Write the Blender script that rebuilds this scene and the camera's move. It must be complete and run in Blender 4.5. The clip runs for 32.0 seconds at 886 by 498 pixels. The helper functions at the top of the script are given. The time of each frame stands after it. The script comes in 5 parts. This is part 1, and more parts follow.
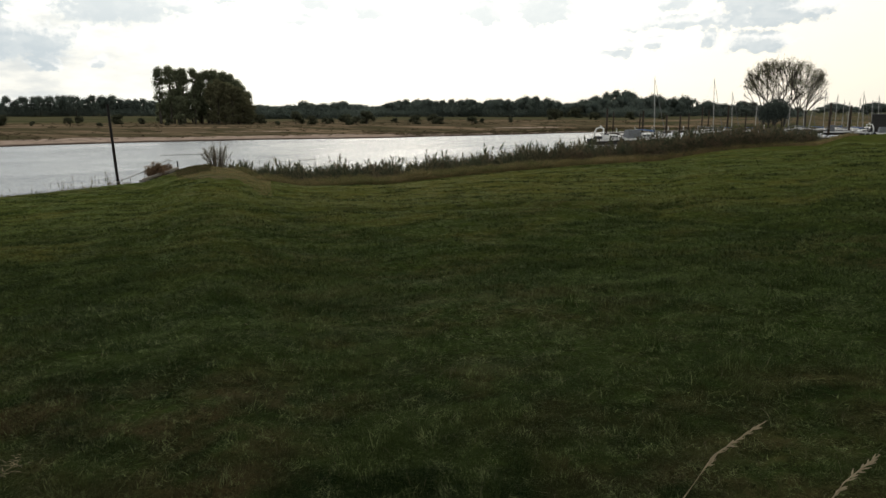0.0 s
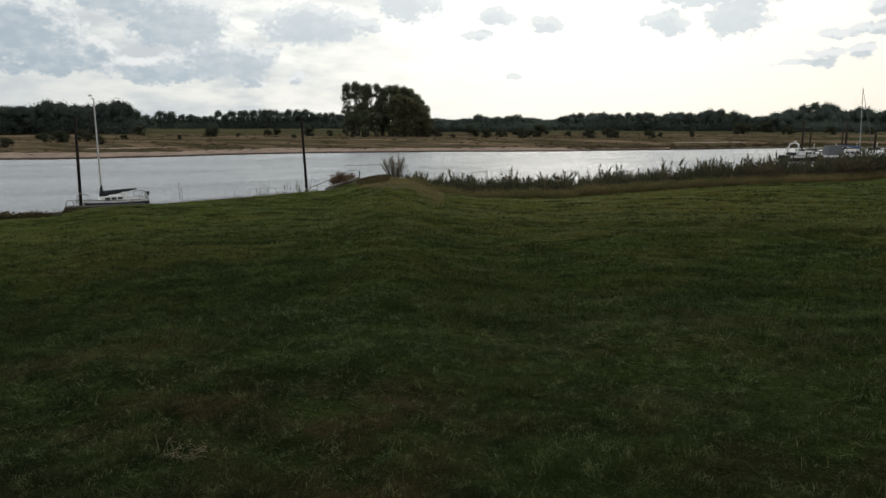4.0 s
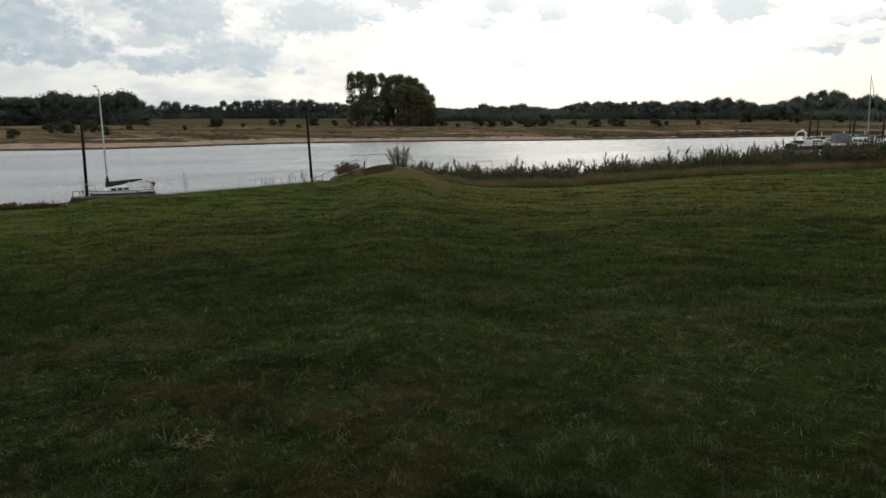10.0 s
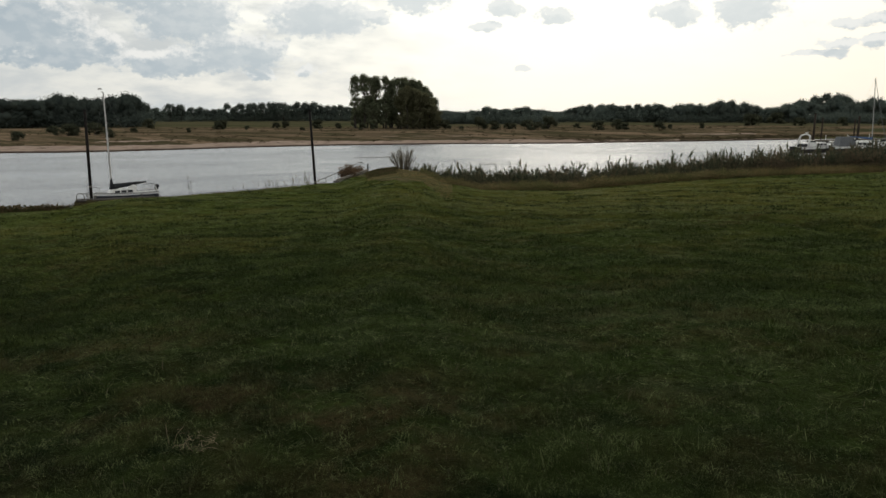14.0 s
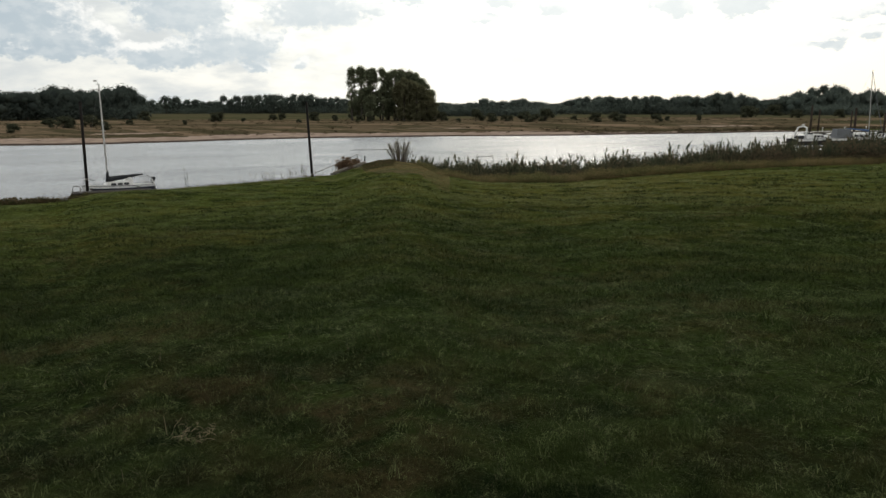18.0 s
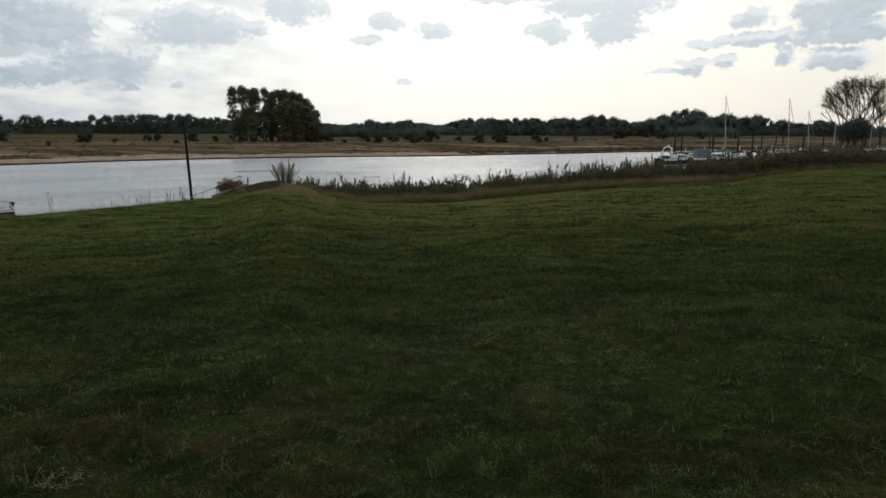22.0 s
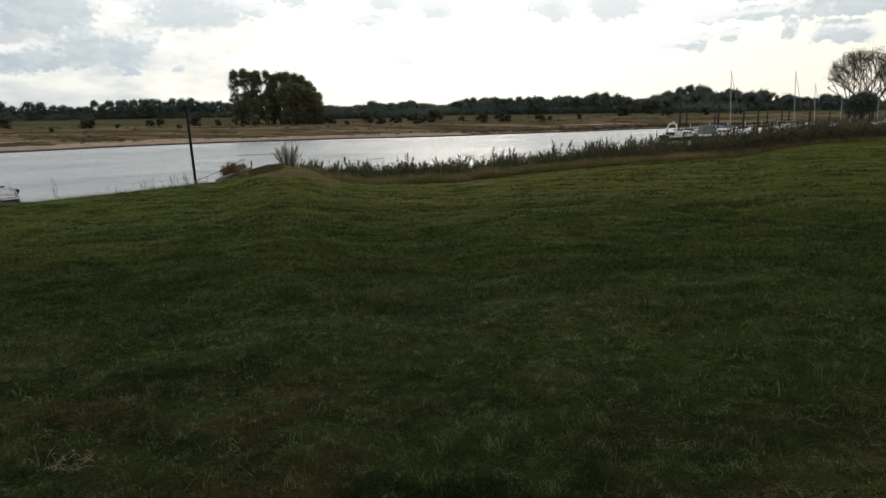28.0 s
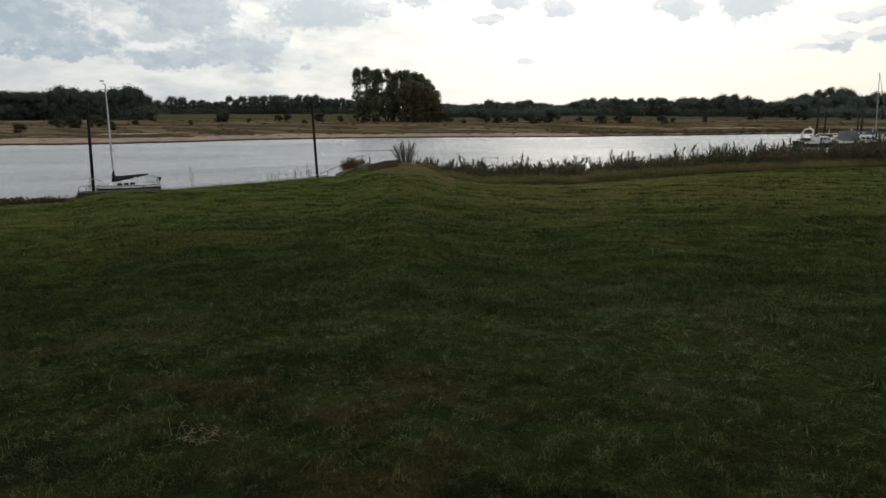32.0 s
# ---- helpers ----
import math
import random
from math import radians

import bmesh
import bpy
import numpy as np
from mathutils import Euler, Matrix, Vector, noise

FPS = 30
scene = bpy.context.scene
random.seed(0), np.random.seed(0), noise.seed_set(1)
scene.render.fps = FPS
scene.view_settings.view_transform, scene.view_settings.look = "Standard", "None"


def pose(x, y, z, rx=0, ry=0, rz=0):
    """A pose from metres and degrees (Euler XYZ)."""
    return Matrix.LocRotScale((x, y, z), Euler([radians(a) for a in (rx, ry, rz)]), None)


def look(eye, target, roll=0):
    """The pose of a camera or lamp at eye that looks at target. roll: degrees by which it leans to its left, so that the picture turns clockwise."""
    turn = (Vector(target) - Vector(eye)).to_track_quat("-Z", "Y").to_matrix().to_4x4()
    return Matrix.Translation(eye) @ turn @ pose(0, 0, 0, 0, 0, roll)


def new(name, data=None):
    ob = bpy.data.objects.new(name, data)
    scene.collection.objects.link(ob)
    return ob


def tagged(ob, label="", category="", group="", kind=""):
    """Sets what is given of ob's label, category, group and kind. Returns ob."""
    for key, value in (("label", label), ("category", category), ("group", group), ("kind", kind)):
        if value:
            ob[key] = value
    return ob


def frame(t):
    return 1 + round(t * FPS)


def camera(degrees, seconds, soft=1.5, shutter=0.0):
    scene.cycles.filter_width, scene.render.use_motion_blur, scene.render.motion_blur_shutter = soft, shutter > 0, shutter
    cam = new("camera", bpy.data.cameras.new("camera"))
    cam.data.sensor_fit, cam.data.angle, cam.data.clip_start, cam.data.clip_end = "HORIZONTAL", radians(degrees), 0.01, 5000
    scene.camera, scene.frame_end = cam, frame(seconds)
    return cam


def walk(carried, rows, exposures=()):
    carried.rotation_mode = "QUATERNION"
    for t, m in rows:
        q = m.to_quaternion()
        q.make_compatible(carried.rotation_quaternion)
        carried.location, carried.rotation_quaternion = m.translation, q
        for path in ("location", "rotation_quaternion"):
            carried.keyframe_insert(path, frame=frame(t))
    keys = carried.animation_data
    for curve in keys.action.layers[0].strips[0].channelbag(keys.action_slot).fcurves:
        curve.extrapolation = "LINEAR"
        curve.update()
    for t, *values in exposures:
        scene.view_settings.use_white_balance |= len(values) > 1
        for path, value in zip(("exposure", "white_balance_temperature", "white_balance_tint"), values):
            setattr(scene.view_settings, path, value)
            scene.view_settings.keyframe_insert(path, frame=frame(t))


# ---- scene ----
# seconds, place of the eye, tilt, lean and turn
ROWS = [
    (0.0, 0.033, -0.128, 7.004, 78.626, -0.054, 0.011),
    (0.5, 0.018, -0.107, 7.001, 78.257, -0.231, 2.411),
    (1.0, 0.002, -0.063, 7.008, 78.333, -0.290, 8.506),
    (1.5, -0.011, -0.018, 7.009, 78.777, -0.529, 13.016),
    (2.0, -0.008, -0.007, 7.008, 79.617, 0.032, 14.074),
    (2.5, -0.005, -0.001, 7.003, 79.453, -0.069, 13.566),
    (3.0, -0.012, 0.002, 7.003, 79.451, -0.090, 13.966),
    (3.5, -0.015, 0.001, 7.000, 79.537, -0.108, 13.975),
    (5.5, -0.006, -0.007, 7.001, 79.904, -0.481, 14.094),
    (6.0, -0.006, -0.004, 7.004, 79.822, -0.421, 13.886),
    (6.5, -0.004, -0.001, 7.003, 79.850, -0.514, 13.810),
    (7.0, -0.008, -0.002, 7.001, 79.872, -0.350, 13.644),
    (7.5, -0.007, -0.000, 7.003, 79.619, -0.427, 13.728),
    (8.0, -0.012, -0.006, 7.001, 79.931, -0.216, 14.052),
    (8.5, -0.006, -0.002, 7.001, 80.023, -0.163, 13.572),
    (9.0, -0.007, 0.003, 6.999, 78.724, -0.049, 14.148),
    (9.5, -0.007, -0.000, 7.004, 78.696, -0.122, 14.080),
    (10.0, -0.007, -0.002, 7.003, 78.813, 0.042, 14.417),
    (10.5, -0.005, 0.000, 7.002, 79.012, 0.149, 14.355),
    (11.0, -0.011, -0.005, 7.002, 79.316, -0.041, 14.328),
    (11.5, -0.008, 0.000, 7.000, 79.379, -0.104, 14.476),
    (12.0, -0.007, -0.003, 6.996, 79.263, -0.180, 14.554),
    (12.5, -0.009, -0.002, 7.004, 79.186, -0.190, 14.505),
    (13.0, -0.011, -0.001, 7.000, 79.060, -0.169, 14.685),
    (13.5, -0.008, 0.002, 7.001, 79.120, -0.056, 14.681),
    (14.0, -0.009, -0.000, 7.001, 79.040, -0.004, 14.690),
    (14.5, -0.010, 0.001, 7.004, 79.393, 0.104, 14.888),
    (16.5, -0.012, -0.002, 6.999, 79.047, -0.045, 14.480),
    (17.0, -0.012, -0.003, 6.998, 78.835, -0.060, 14.631),
    (17.5, -0.011, -0.005, 6.996, 78.436, -0.010, 14.579),
    (18.0, -0.009, -0.005, 6.996, 78.413, 0.019, 14.450),
    (18.5, -0.009, 0.000, 6.999, 78.235, -0.019, 14.515),
    (19.0, -0.011, -0.003, 6.996, 78.426, -0.029, 14.586),
    (19.5, -0.010, -0.002, 7.000, 78.715, -0.304, 14.307),
    (20.0, -0.009, -0.006, 7.000, 78.775, -0.308, 14.456),
    (20.5, -0.003, -0.006, 6.998, 78.564, -0.274, 14.084),
    (21.0, 0.006, 0.003, 7.001, 78.717, -0.181, 10.585),
    (21.5, 0.007, -0.001, 7.006, 79.350, -0.067, 8.021),
    (22.0, 0.016, -0.005, 7.004, 80.094, -0.183, 5.212),
    (22.5, 0.023, -0.006, 7.013, 79.987, -0.017, 2.984),
    (23.0, 0.021, -0.002, 7.008, 80.189, -0.193, 2.035),
    (23.5, 0.018, 0.010, 7.006, 80.311, -0.147, 2.555),
    (24.0, 0.022, 0.005, 7.009, 80.322, -0.064, 2.725),
    (24.5, 0.021, 0.007, 6.997, 79.414, 0.388, 4.912),
    (25.0, 0.016, 0.010, 7.007, 77.414, 0.857, 4.154),
    (25.5, 0.008, 0.003, 7.007, 79.424, 1.073, 5.765),
    (26.0, 0.018, 0.003, 6.998, 78.829, 0.760, 6.141),
    (26.5, 0.020, 0.009, 7.003, 78.622, 0.781, 5.803),
    (28.5, 0.020, 0.005, 6.983, 78.498, 0.740, 5.446),
    (29.0, 0.020, 0.003, 6.980, 78.805, 0.813, 5.599),
    (29.5, 0.014, -0.001, 6.981, 79.280, 0.560, 5.537),
    (30.0, 0.006, -0.001, 6.977, 79.121, 0.401, 5.694),
    (30.5, 0.001, -0.000, 6.986, 79.486, 0.465, 6.908),
    (31.0, -0.002, 0.001, 6.989, 79.111, 0.273, 7.957),
    (31.5, -0.008, 0.001, 6.996, 79.256, -0.260, 10.929),
    (32.0, -0.012, 0.000, 7.004, 78.498, -0.150, 14.871),
]
cam = camera(65.07, 32.0)
# seconds, stops, kelvin, tint
EXPOSURES = [(0.0, 0.13, 6900, 10), (1.0, 0.10, 6816, 10), (3.0, -0.10, 6650, 10), (6.0, -0.14, 6600, 10), (9.0, -0.12, 6700, 10), (10.0, 0.00, 6775, 10), (12.0, -0.05, 6850, 10), (14.0, -0.14, 6850, 10), (17.0, -0.12, 6850, 10), (18.0, 0.10, 6850, 10), (19.0, 0.15, 6810, 10), (20.0, 0.05, 6770, 10), (22.0, -0.20, 6450, 10), (24.0, -0.33, 6330, 10), (25.0, -0.05, 6500, 10), (26.0, 0.03, 6700, 10), (29.0, 0.00, 6750, 10), (31.0, -0.08, 6700, 10), (32.0, -0.13, 6650, 10)]
walk(cam, [(t, pose(x, y, z, a, b, c)) for t, x, y, z, a, b, c in ROWS], EXPOSURES)

rng = np.random.default_rng(7)

# ------------------------------------------------------------------ sky and sun
SUN_AZ, SUN_EL = -4.0, 36.0
# clouds seen over the river: bearing, height, half width, half height in degrees
CLOUDS = [
    (-44.6, 6.2, 3.6, 2.2), (-41.8, 4.8, 3.0, 0.9), (-38.6, 8.8, 2.6, 1.1), (-34.2, 7.3, 3.5, 1.8), (-30.6, 4.8, 3.5, 1.2), (-35.2, 3.8, 3.7, 0.9),
    (-24.5, 7.4, 3.5, 1.4), (-17.0, 9.0, 2.5, 1.0), (-43.0, 3.9, 4.6, 0.6), (-25.3, 3.3, 0.9, 0.4), (-29.0, 3.3, 0.8, 0.6), (-20.4, 7.5, 1.5, 0.4),
    (-9.8, 8.1, 1.3, 0.6), (-6.0, 7.4, 1.5, 0.55), (-11.4, 6.7, 1.0, 0.35), (-8.3, 3.7, 0.7, 0.22),
    (3.2, 7.5, 1.5, 0.8), (8.1, 7.5, 2.2, 1.05), (7.3, 9.3, 4.6, 0.8), (0.6, 9.9, 4.2, 0.3), (14.2, 4.8, 1.3, 0.4), (12.8, 4.2, 1.9, 0.22), (16.3, 4.9, 0.9, 0.4),
    (14.4, 6.4, 1.2, 0.35), (20.5, 6.4, 6.2, 0.5), (17.9, 7.9, 1.5, 0.6), (23.3, 8.0, 2.5, 1.5), (24.3, 9.0, 3.3, 0.4), (25.9, 6.9, 2.3, 0.6),
    (20.4, 5.1, 0.8, 0.6), (23.6, 4.9, 1.9, 0.8),
]


class Nodes:
    """Short calls to build a node tree."""

    def __init__(self, tree):
        self.tree = tree
        tree.nodes.clear()

    def add(self, kind, attribute_name=""):
        node = self.tree.nodes.new(kind)
        if attribute_name:
            node.attribute_name = attribute_name
        return node

    def put(self, socket, value):
        if isinstance(value, bpy.types.NodeSocket):
            self.tree.links.new(value, socket)
        elif value is not None:
            socket.default_value = value

    def math(self, op, a, b=None, c=None, clamp=False):
        node = self.add("ShaderNodeMath")
        node.operation, node.use_clamp = op, clamp
        for socket, value in zip(node.inputs, (a, b, c)):
            self.put(socket, value)
        return node.outputs[0]

    def vec(self, op, a, b=None):
        node = self.add("ShaderNodeVectorMath")
        node.operation = op
        self.put(node.inputs[0], a)
        self.put(node.inputs[1], b)
        return node.outputs["Value" if op in ("LENGTH", "DOT_PRODUCT") else "Vector"]

    def span(self, value, lo, hi, to_lo=0.0, to_hi=1.0, smooth=True):
        node = self.add("ShaderNodeMapRange")
        node.interpolation_type = "SMOOTHSTEP" if smooth else "LINEAR"
        for socket, v in zip(node.inputs, (value, lo, hi, to_lo, to_hi)):
            self.put(socket, v)
        return node.outputs[0]

    def noise(self, vector, scale, detail=4.0, rough=0.55, color=False):
        node = self.add("ShaderNodeTexNoise")
        self.put(node.inputs["Vector"], vector)
        self.put(node.inputs["Scale"], scale)
        self.put(node.inputs["Detail"], detail)
        self.put(node.inputs["Roughness"], rough)
        return node.outputs["Color" if color else "Fac"]

    def mix(self, fac, a, b, blend="MIX"):
        node = self.add("ShaderNodeMix")
        node.data_type, node.blend_type = "RGBA", blend
        self.put(node.inputs[0], fac)
        self.put(node.inputs[6], a if isinstance(a, bpy.types.NodeSocket) else (*a, 1.0))
        self.put(node.inputs[7], b if isinstance(b, bpy.types.NodeSocket) else (*b, 1.0))
        return node.outputs[2]


world = bpy.data.worlds.new("sky")
world.use_nodes = True
scene.world = world
n = Nodes(world.node_tree)
way = n.add("ShaderNodeTexCoord").outputs["Generated"]
xyz = n.add("ShaderNodeSeparateXYZ")
n.put(xyz.inputs[0], way)
bearing = n.math("MULTIPLY", n.math("ARCTAN2", xyz.outputs[0], xyz.outputs[1]), 57.2958)
height = n.math("MULTIPLY", n.math("ARCSINE", xyz.outputs[2]), 57.2958)
spot = n.add("ShaderNodeCombineXYZ")
n.put(spot.inputs[0], bearing)
n.put(spot.inputs[1], height)


def density(at):
    """How deep the clouds lie at a place of the sky, in bearing and height."""
    ragged = n.vec("MULTIPLY", n.vec("SUBTRACT", n.noise(n.vec("MULTIPLY", at, (1, 1.4, 0)), 0.55, 4, 0.5, color=True), (0.5, 0.5, 0.5)), (3.0, 1.3, 0))
    moved = n.vec("ADD", at, ragged)
    deep = None
    for a, e, w, h in CLOUDS:
        d = n.vec("LENGTH", n.vec("MULTIPLY", n.vec("SUBTRACT", moved, (a, e, 0)), (0.84 / w, 0.84 / h, 0)))
        inside = n.math("SUBTRACT", 1.0, d)
        deep = inside if deep is None else n.math("MAXIMUM", deep, inside)
    fluff = n.math("SUBTRACT", n.noise(n.vec("MULTIPLY", at, (1, 1.4, 0)), 0.8, 5, 0.55), 0.5)
    wool = n.math("SUBTRACT", n.noise(n.vec("MULTIPLY", at, (1, 1.3, 0)), 2.6, 4, 0.55), 0.5)
    return n.math("ADD", n.math("ADD", deep, n.math("MULTIPLY", fluff, 1.2)), n.math("MULTIPLY", wool, 0.7))


mask = density(spot.outputs[0])
mask_sunward = density(n.vec("ADD", spot.outputs[0], (0.20, 0.55, 0)))
# the rest of the sky, out of view: broken cloud on a high plane
flat = n.vec("MULTIPLY", way, (1, 1, 0))
low = n.math("ADD", n.math("ABSOLUTE", xyz.outputs[2]), 0.14)
sheet = n.add("ShaderNodeVectorMath")
sheet.operation = "SCALE"
n.put(sheet.inputs[0], flat)
n.put(sheet.inputs[3], n.math("DIVIDE", 1.0, low))
broken = n.noise(sheet.outputs[0], 1.7, 6, 0.6)
aside = n.math("ABSOLUTE", n.math("ADD", bearing, 7.0))
elsewhere = n.math("MAXIMUM", n.span(height, 10.5, 15), n.span(aside, 43, 50))
others = n.math("MULTIPLY", n.span(broken, 0.36, 0.52), elsewhere)
cloud = n.math("MAXIMUM", n.span(mask, -0.14, 0.24), others)
wisps = n.math("MULTIPLY", n.span(n.noise(n.vec("MULTIPLY", way, (1, 1, 3.0)), 11, 6, 0.55), 0.34, 0.68), n.span(bearing, -8, -34, 0.06, 0.85))
sun_way = Vector((math.sin(radians(SUN_AZ)) * math.cos(radians(SUN_EL)), math.cos(radians(SUN_AZ)) * math.cos(radians(SUN_EL)), math.sin(radians(SUN_EL))))
facing = n.math("MAXIMUM", n.vec("DOT_PRODUCT", way, tuple(sun_way)), 0.0)
glow = n.math("POWER", facing, 6.0)
nishita = n.add("ShaderNodeTexSky")
nishita.sky_type, nishita.sun_disc = "NISHITA", False
nishita.sun_elevation, nishita.sun_rotation = radians(SUN_EL), radians(SUN_AZ)
nishita.air_density, nishita.dust_density = 1.2, 3.0
blue = n.mix(1.0, nishita.outputs[0], (0.10, 0.10, 0.10), "MULTIPLY")
haze = n.mix(n.span(height, 2.0, 60.0, 0.85, 0.55), blue, n.mix(n.span(bearing, -30, 18), (0.80, 0.85, 0.87), (0.91, 0.87, 0.79)))
bright = n.mix(n.math("MULTIPLY", glow, 1.0), haze, (1.86, 1.86, 1.70))
veiled = n.mix(wisps, bright, (0.575, 0.635, 0.680))
billow = n.span(n.noise(n.vec("MULTIPLY", spot.outputs[0], (1, 1.6, 0)), 0.7, 5, 0.55), 0.38, 0.60, 0.80, 1.0)
shaded = n.math("MULTIPLY", n.span(mask_sunward, -0.22, 0.42), billow)
body = n.mix(shaded, (0.95, 0.965, 0.965), (0.355, 0.455, 0.545))
# unseen cloud overhead made darker with height, added to dim the lawn
body = n.mix(n.span(height, 12.0, 40.0, 0.0, 0.62), body, (0.20, 0.215, 0.225))
body = n.mix(n.math("MINIMUM", n.math("MULTIPLY", glow, 1.8), 0.80), body, (0.86, 0.93, 0.96))
sky = n.mix(n.math("MULTIPLY", cloud, 0.92), veiled, body)
background = n.add("ShaderNodeBackground")
n.put(background.inputs[0], sky)
n.put(background.inputs[1], 1.0)
out = n.add("ShaderNodeOutputWorld")
n.put(out.inputs[0], background.outputs[0])

sun = new("sun", bpy.data.lights.new("sun", "SUN"))
sun.data.energy, sun.data.angle, sun.data.color = 0.5, radians(14), (1.0, 0.95, 0.86)
sun.matrix_world = look(sun_way * 100, (0, 0, 0))

# ------------------------------------------------------------------ materials


def material(name):
    m = bpy.data.materials.new(name)
    m.use_nodes = True
    return m, Nodes(m.node_tree)


def finish(n, shader):
    n.put(n.add("ShaderNodeOutputMaterial").inputs[0], shader)


def principled(n, color, rough=0.8, metal=0.0, normal=None, spec=0.5, sheen=0.0):
    s = n.add("ShaderNodeBsdfPrincipled")
    n.put(s.inputs["Base Color"], color if isinstance(color, bpy.types.NodeSocket) else (*color, 1.0))
    n.put(s.inputs["Roughness"], rough)
    n.put(s.inputs["Metallic"], metal)
    n.put(s.inputs["Specular IOR Level"], spec)
    n.put(s.inputs["Normal"], normal)
    if sheen:
        n.put(s.inputs["Sheen Weight"], sheen)
        n.put(s.inputs["Sheen Roughness"], 0.4)
        n.put(s.inputs["Sheen Tint"], (0.45, 0.60, 0.16, 1.0))
    return s.outputs[0]


def bump(n, height, strength=0.4, distance=0.05):
    b = n.add("ShaderNodeBump")
    n.put(b.inputs["Strength"], strength)
    n.put(b.inputs["Distance"], distance)
    n.put(b.inputs["Height"], height)
    return b.outputs[0]


def worn(name, color, second, scale=6.0, rough=0.6, metal=0.0, relief=0.2, spec=0.5, fine=60.0):
    """A painted, wooden or metal surface with stains at one scale and grain at another."""
    m, n = material(name)
    at = n.add("ShaderNodeTexCoord").outputs["Object"]
    stain = n.span(n.noise(at, scale, 5), 0.38, 0.68)
    grain = n.noise(at, fine, 3)
    col = n.mix(stain, color, second)
    col = n.mix(n.span(grain, 0.3, 0.7, 0.0, 0.35), col, tuple(c * 0.6 for c in color))
    finish(n, principled(n, col, n.span(grain, 0.3, 0.7, rough - 0.08, min(1.0, rough + 0.12)), metal, bump(n, grain, relief, 0.01), spec))
    return m


def lawn_tint(n, at):
    """The colour of the lawn by place: green, darker clover, and dry olive patches."""
    wide = n.noise(at, 0.35, 4, 0.6)
    mid = n.noise(at, 1.5, 5, 0.62)
    col = n.mix(n.span(mid, 0.41, 0.56), GRASS_DARK, GRASS_MID)
    col = n.mix(n.math("MULTIPLY", n.span(wide, 0.43, 0.62), n.span(n.noise(at, 2.6, 4), 0.38, 0.60)), col, GRASS_DRY)
    col = n.mix(n.span(n.noise(at, 0.11, 3), 0.42, 0.62, 0.0, 0.45), col, GRASS_FRESH)
    # turf brightened with distance from the origin: backlit sheen put into the colour
    col = n.mix(n.math("MULTIPLY", n.span(n.vec("LENGTH", at), 7, 26), n.span(mid, 0.30, 0.62, 0.45, 0.95)), col, GRASS_FAR_LIT)
    # yellowed patches, and dark streaks painted in for the shade of tussocks and hollows
    east = n.add("ShaderNodeSeparateXYZ")
    n.put(east.inputs[0], at)
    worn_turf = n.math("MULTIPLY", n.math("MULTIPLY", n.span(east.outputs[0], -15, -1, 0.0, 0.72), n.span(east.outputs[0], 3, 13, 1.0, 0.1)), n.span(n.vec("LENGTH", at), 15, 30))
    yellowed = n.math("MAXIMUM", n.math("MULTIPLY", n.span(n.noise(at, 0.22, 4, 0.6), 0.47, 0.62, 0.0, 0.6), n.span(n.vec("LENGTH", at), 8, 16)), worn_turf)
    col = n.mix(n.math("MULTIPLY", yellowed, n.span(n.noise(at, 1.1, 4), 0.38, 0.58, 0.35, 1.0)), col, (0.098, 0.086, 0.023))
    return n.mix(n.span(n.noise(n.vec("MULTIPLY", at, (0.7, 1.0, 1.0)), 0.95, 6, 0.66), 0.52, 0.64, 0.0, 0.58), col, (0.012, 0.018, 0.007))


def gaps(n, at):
    """Dark specks in the ground between the tufts, faded far out with the painted brightening."""
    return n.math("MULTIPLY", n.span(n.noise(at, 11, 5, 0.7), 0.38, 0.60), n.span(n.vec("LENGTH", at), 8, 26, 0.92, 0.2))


GRASS_FAR_LIT = (0.061, 0.077, 0.018)
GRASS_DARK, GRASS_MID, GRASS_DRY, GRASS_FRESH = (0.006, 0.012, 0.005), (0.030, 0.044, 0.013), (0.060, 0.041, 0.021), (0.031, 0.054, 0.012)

# ground: one sheet; the attribute names the kind of soil (sand, dry meadow, green field, bank)
m_ground, n = material("ground")
at = n.add("ShaderNodeTexCoord").outputs["Object"]
kinds = n.add("ShaderNodeSeparateColor")
n.put(kinds.inputs[0], n.add("ShaderNodeAttribute", attribute_name="soil").outputs["Color"])
edge_noise = n.math("MULTIPLY", n.math("SUBTRACT", n.noise(n.vec("MULTIPLY", at, (1, 1, 0.2)), 0.22, 6, 0.65), 0.5), 1.1)
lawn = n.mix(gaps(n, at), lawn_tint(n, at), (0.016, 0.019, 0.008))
sand = n.mix(n.span(n.noise(at, 0.5, 6), 0.4, 0.62), (0.37, 0.288, 0.235), (0.27, 0.205, 0.165))
level = n.add("ShaderNodeSeparateXYZ")
n.put(level.inputs[0], at)
sand = n.mix(n.span(n.math("ADD", level.outputs[2], n.math("MULTIPLY", edge_noise, 0.16)), 0.16, 0.30), (0.062, 0.048, 0.040), sand)
along = n.add("ShaderNodeMapping")
along.inputs["Rotation"].default_value = (0, 0, -0.688)
along.inputs["Scale"].default_value = (0.16, 1.0, 1.0)
n.put(along.inputs["Vector"], at)
stripes = n.noise(along.outputs[0], 0.16, 6, 0.65)
dry = n.mix(n.span(n.noise(along.outputs[0], 0.09, 5), 0.42, 0.58), (0.205, 0.148, 0.100), (0.118, 0.090, 0.058))
dry = n.mix(n.span(stripes, 0.47, 0.56, 0.0, 0.9), dry, (0.060, 0.054, 0.030))
dry = n.mix(n.span(n.noise(along.outputs[0], 0.55, 5, 0.7), 0.50, 0.60, 0.0, 0.75), dry, (0.060, 0.056, 0.030))
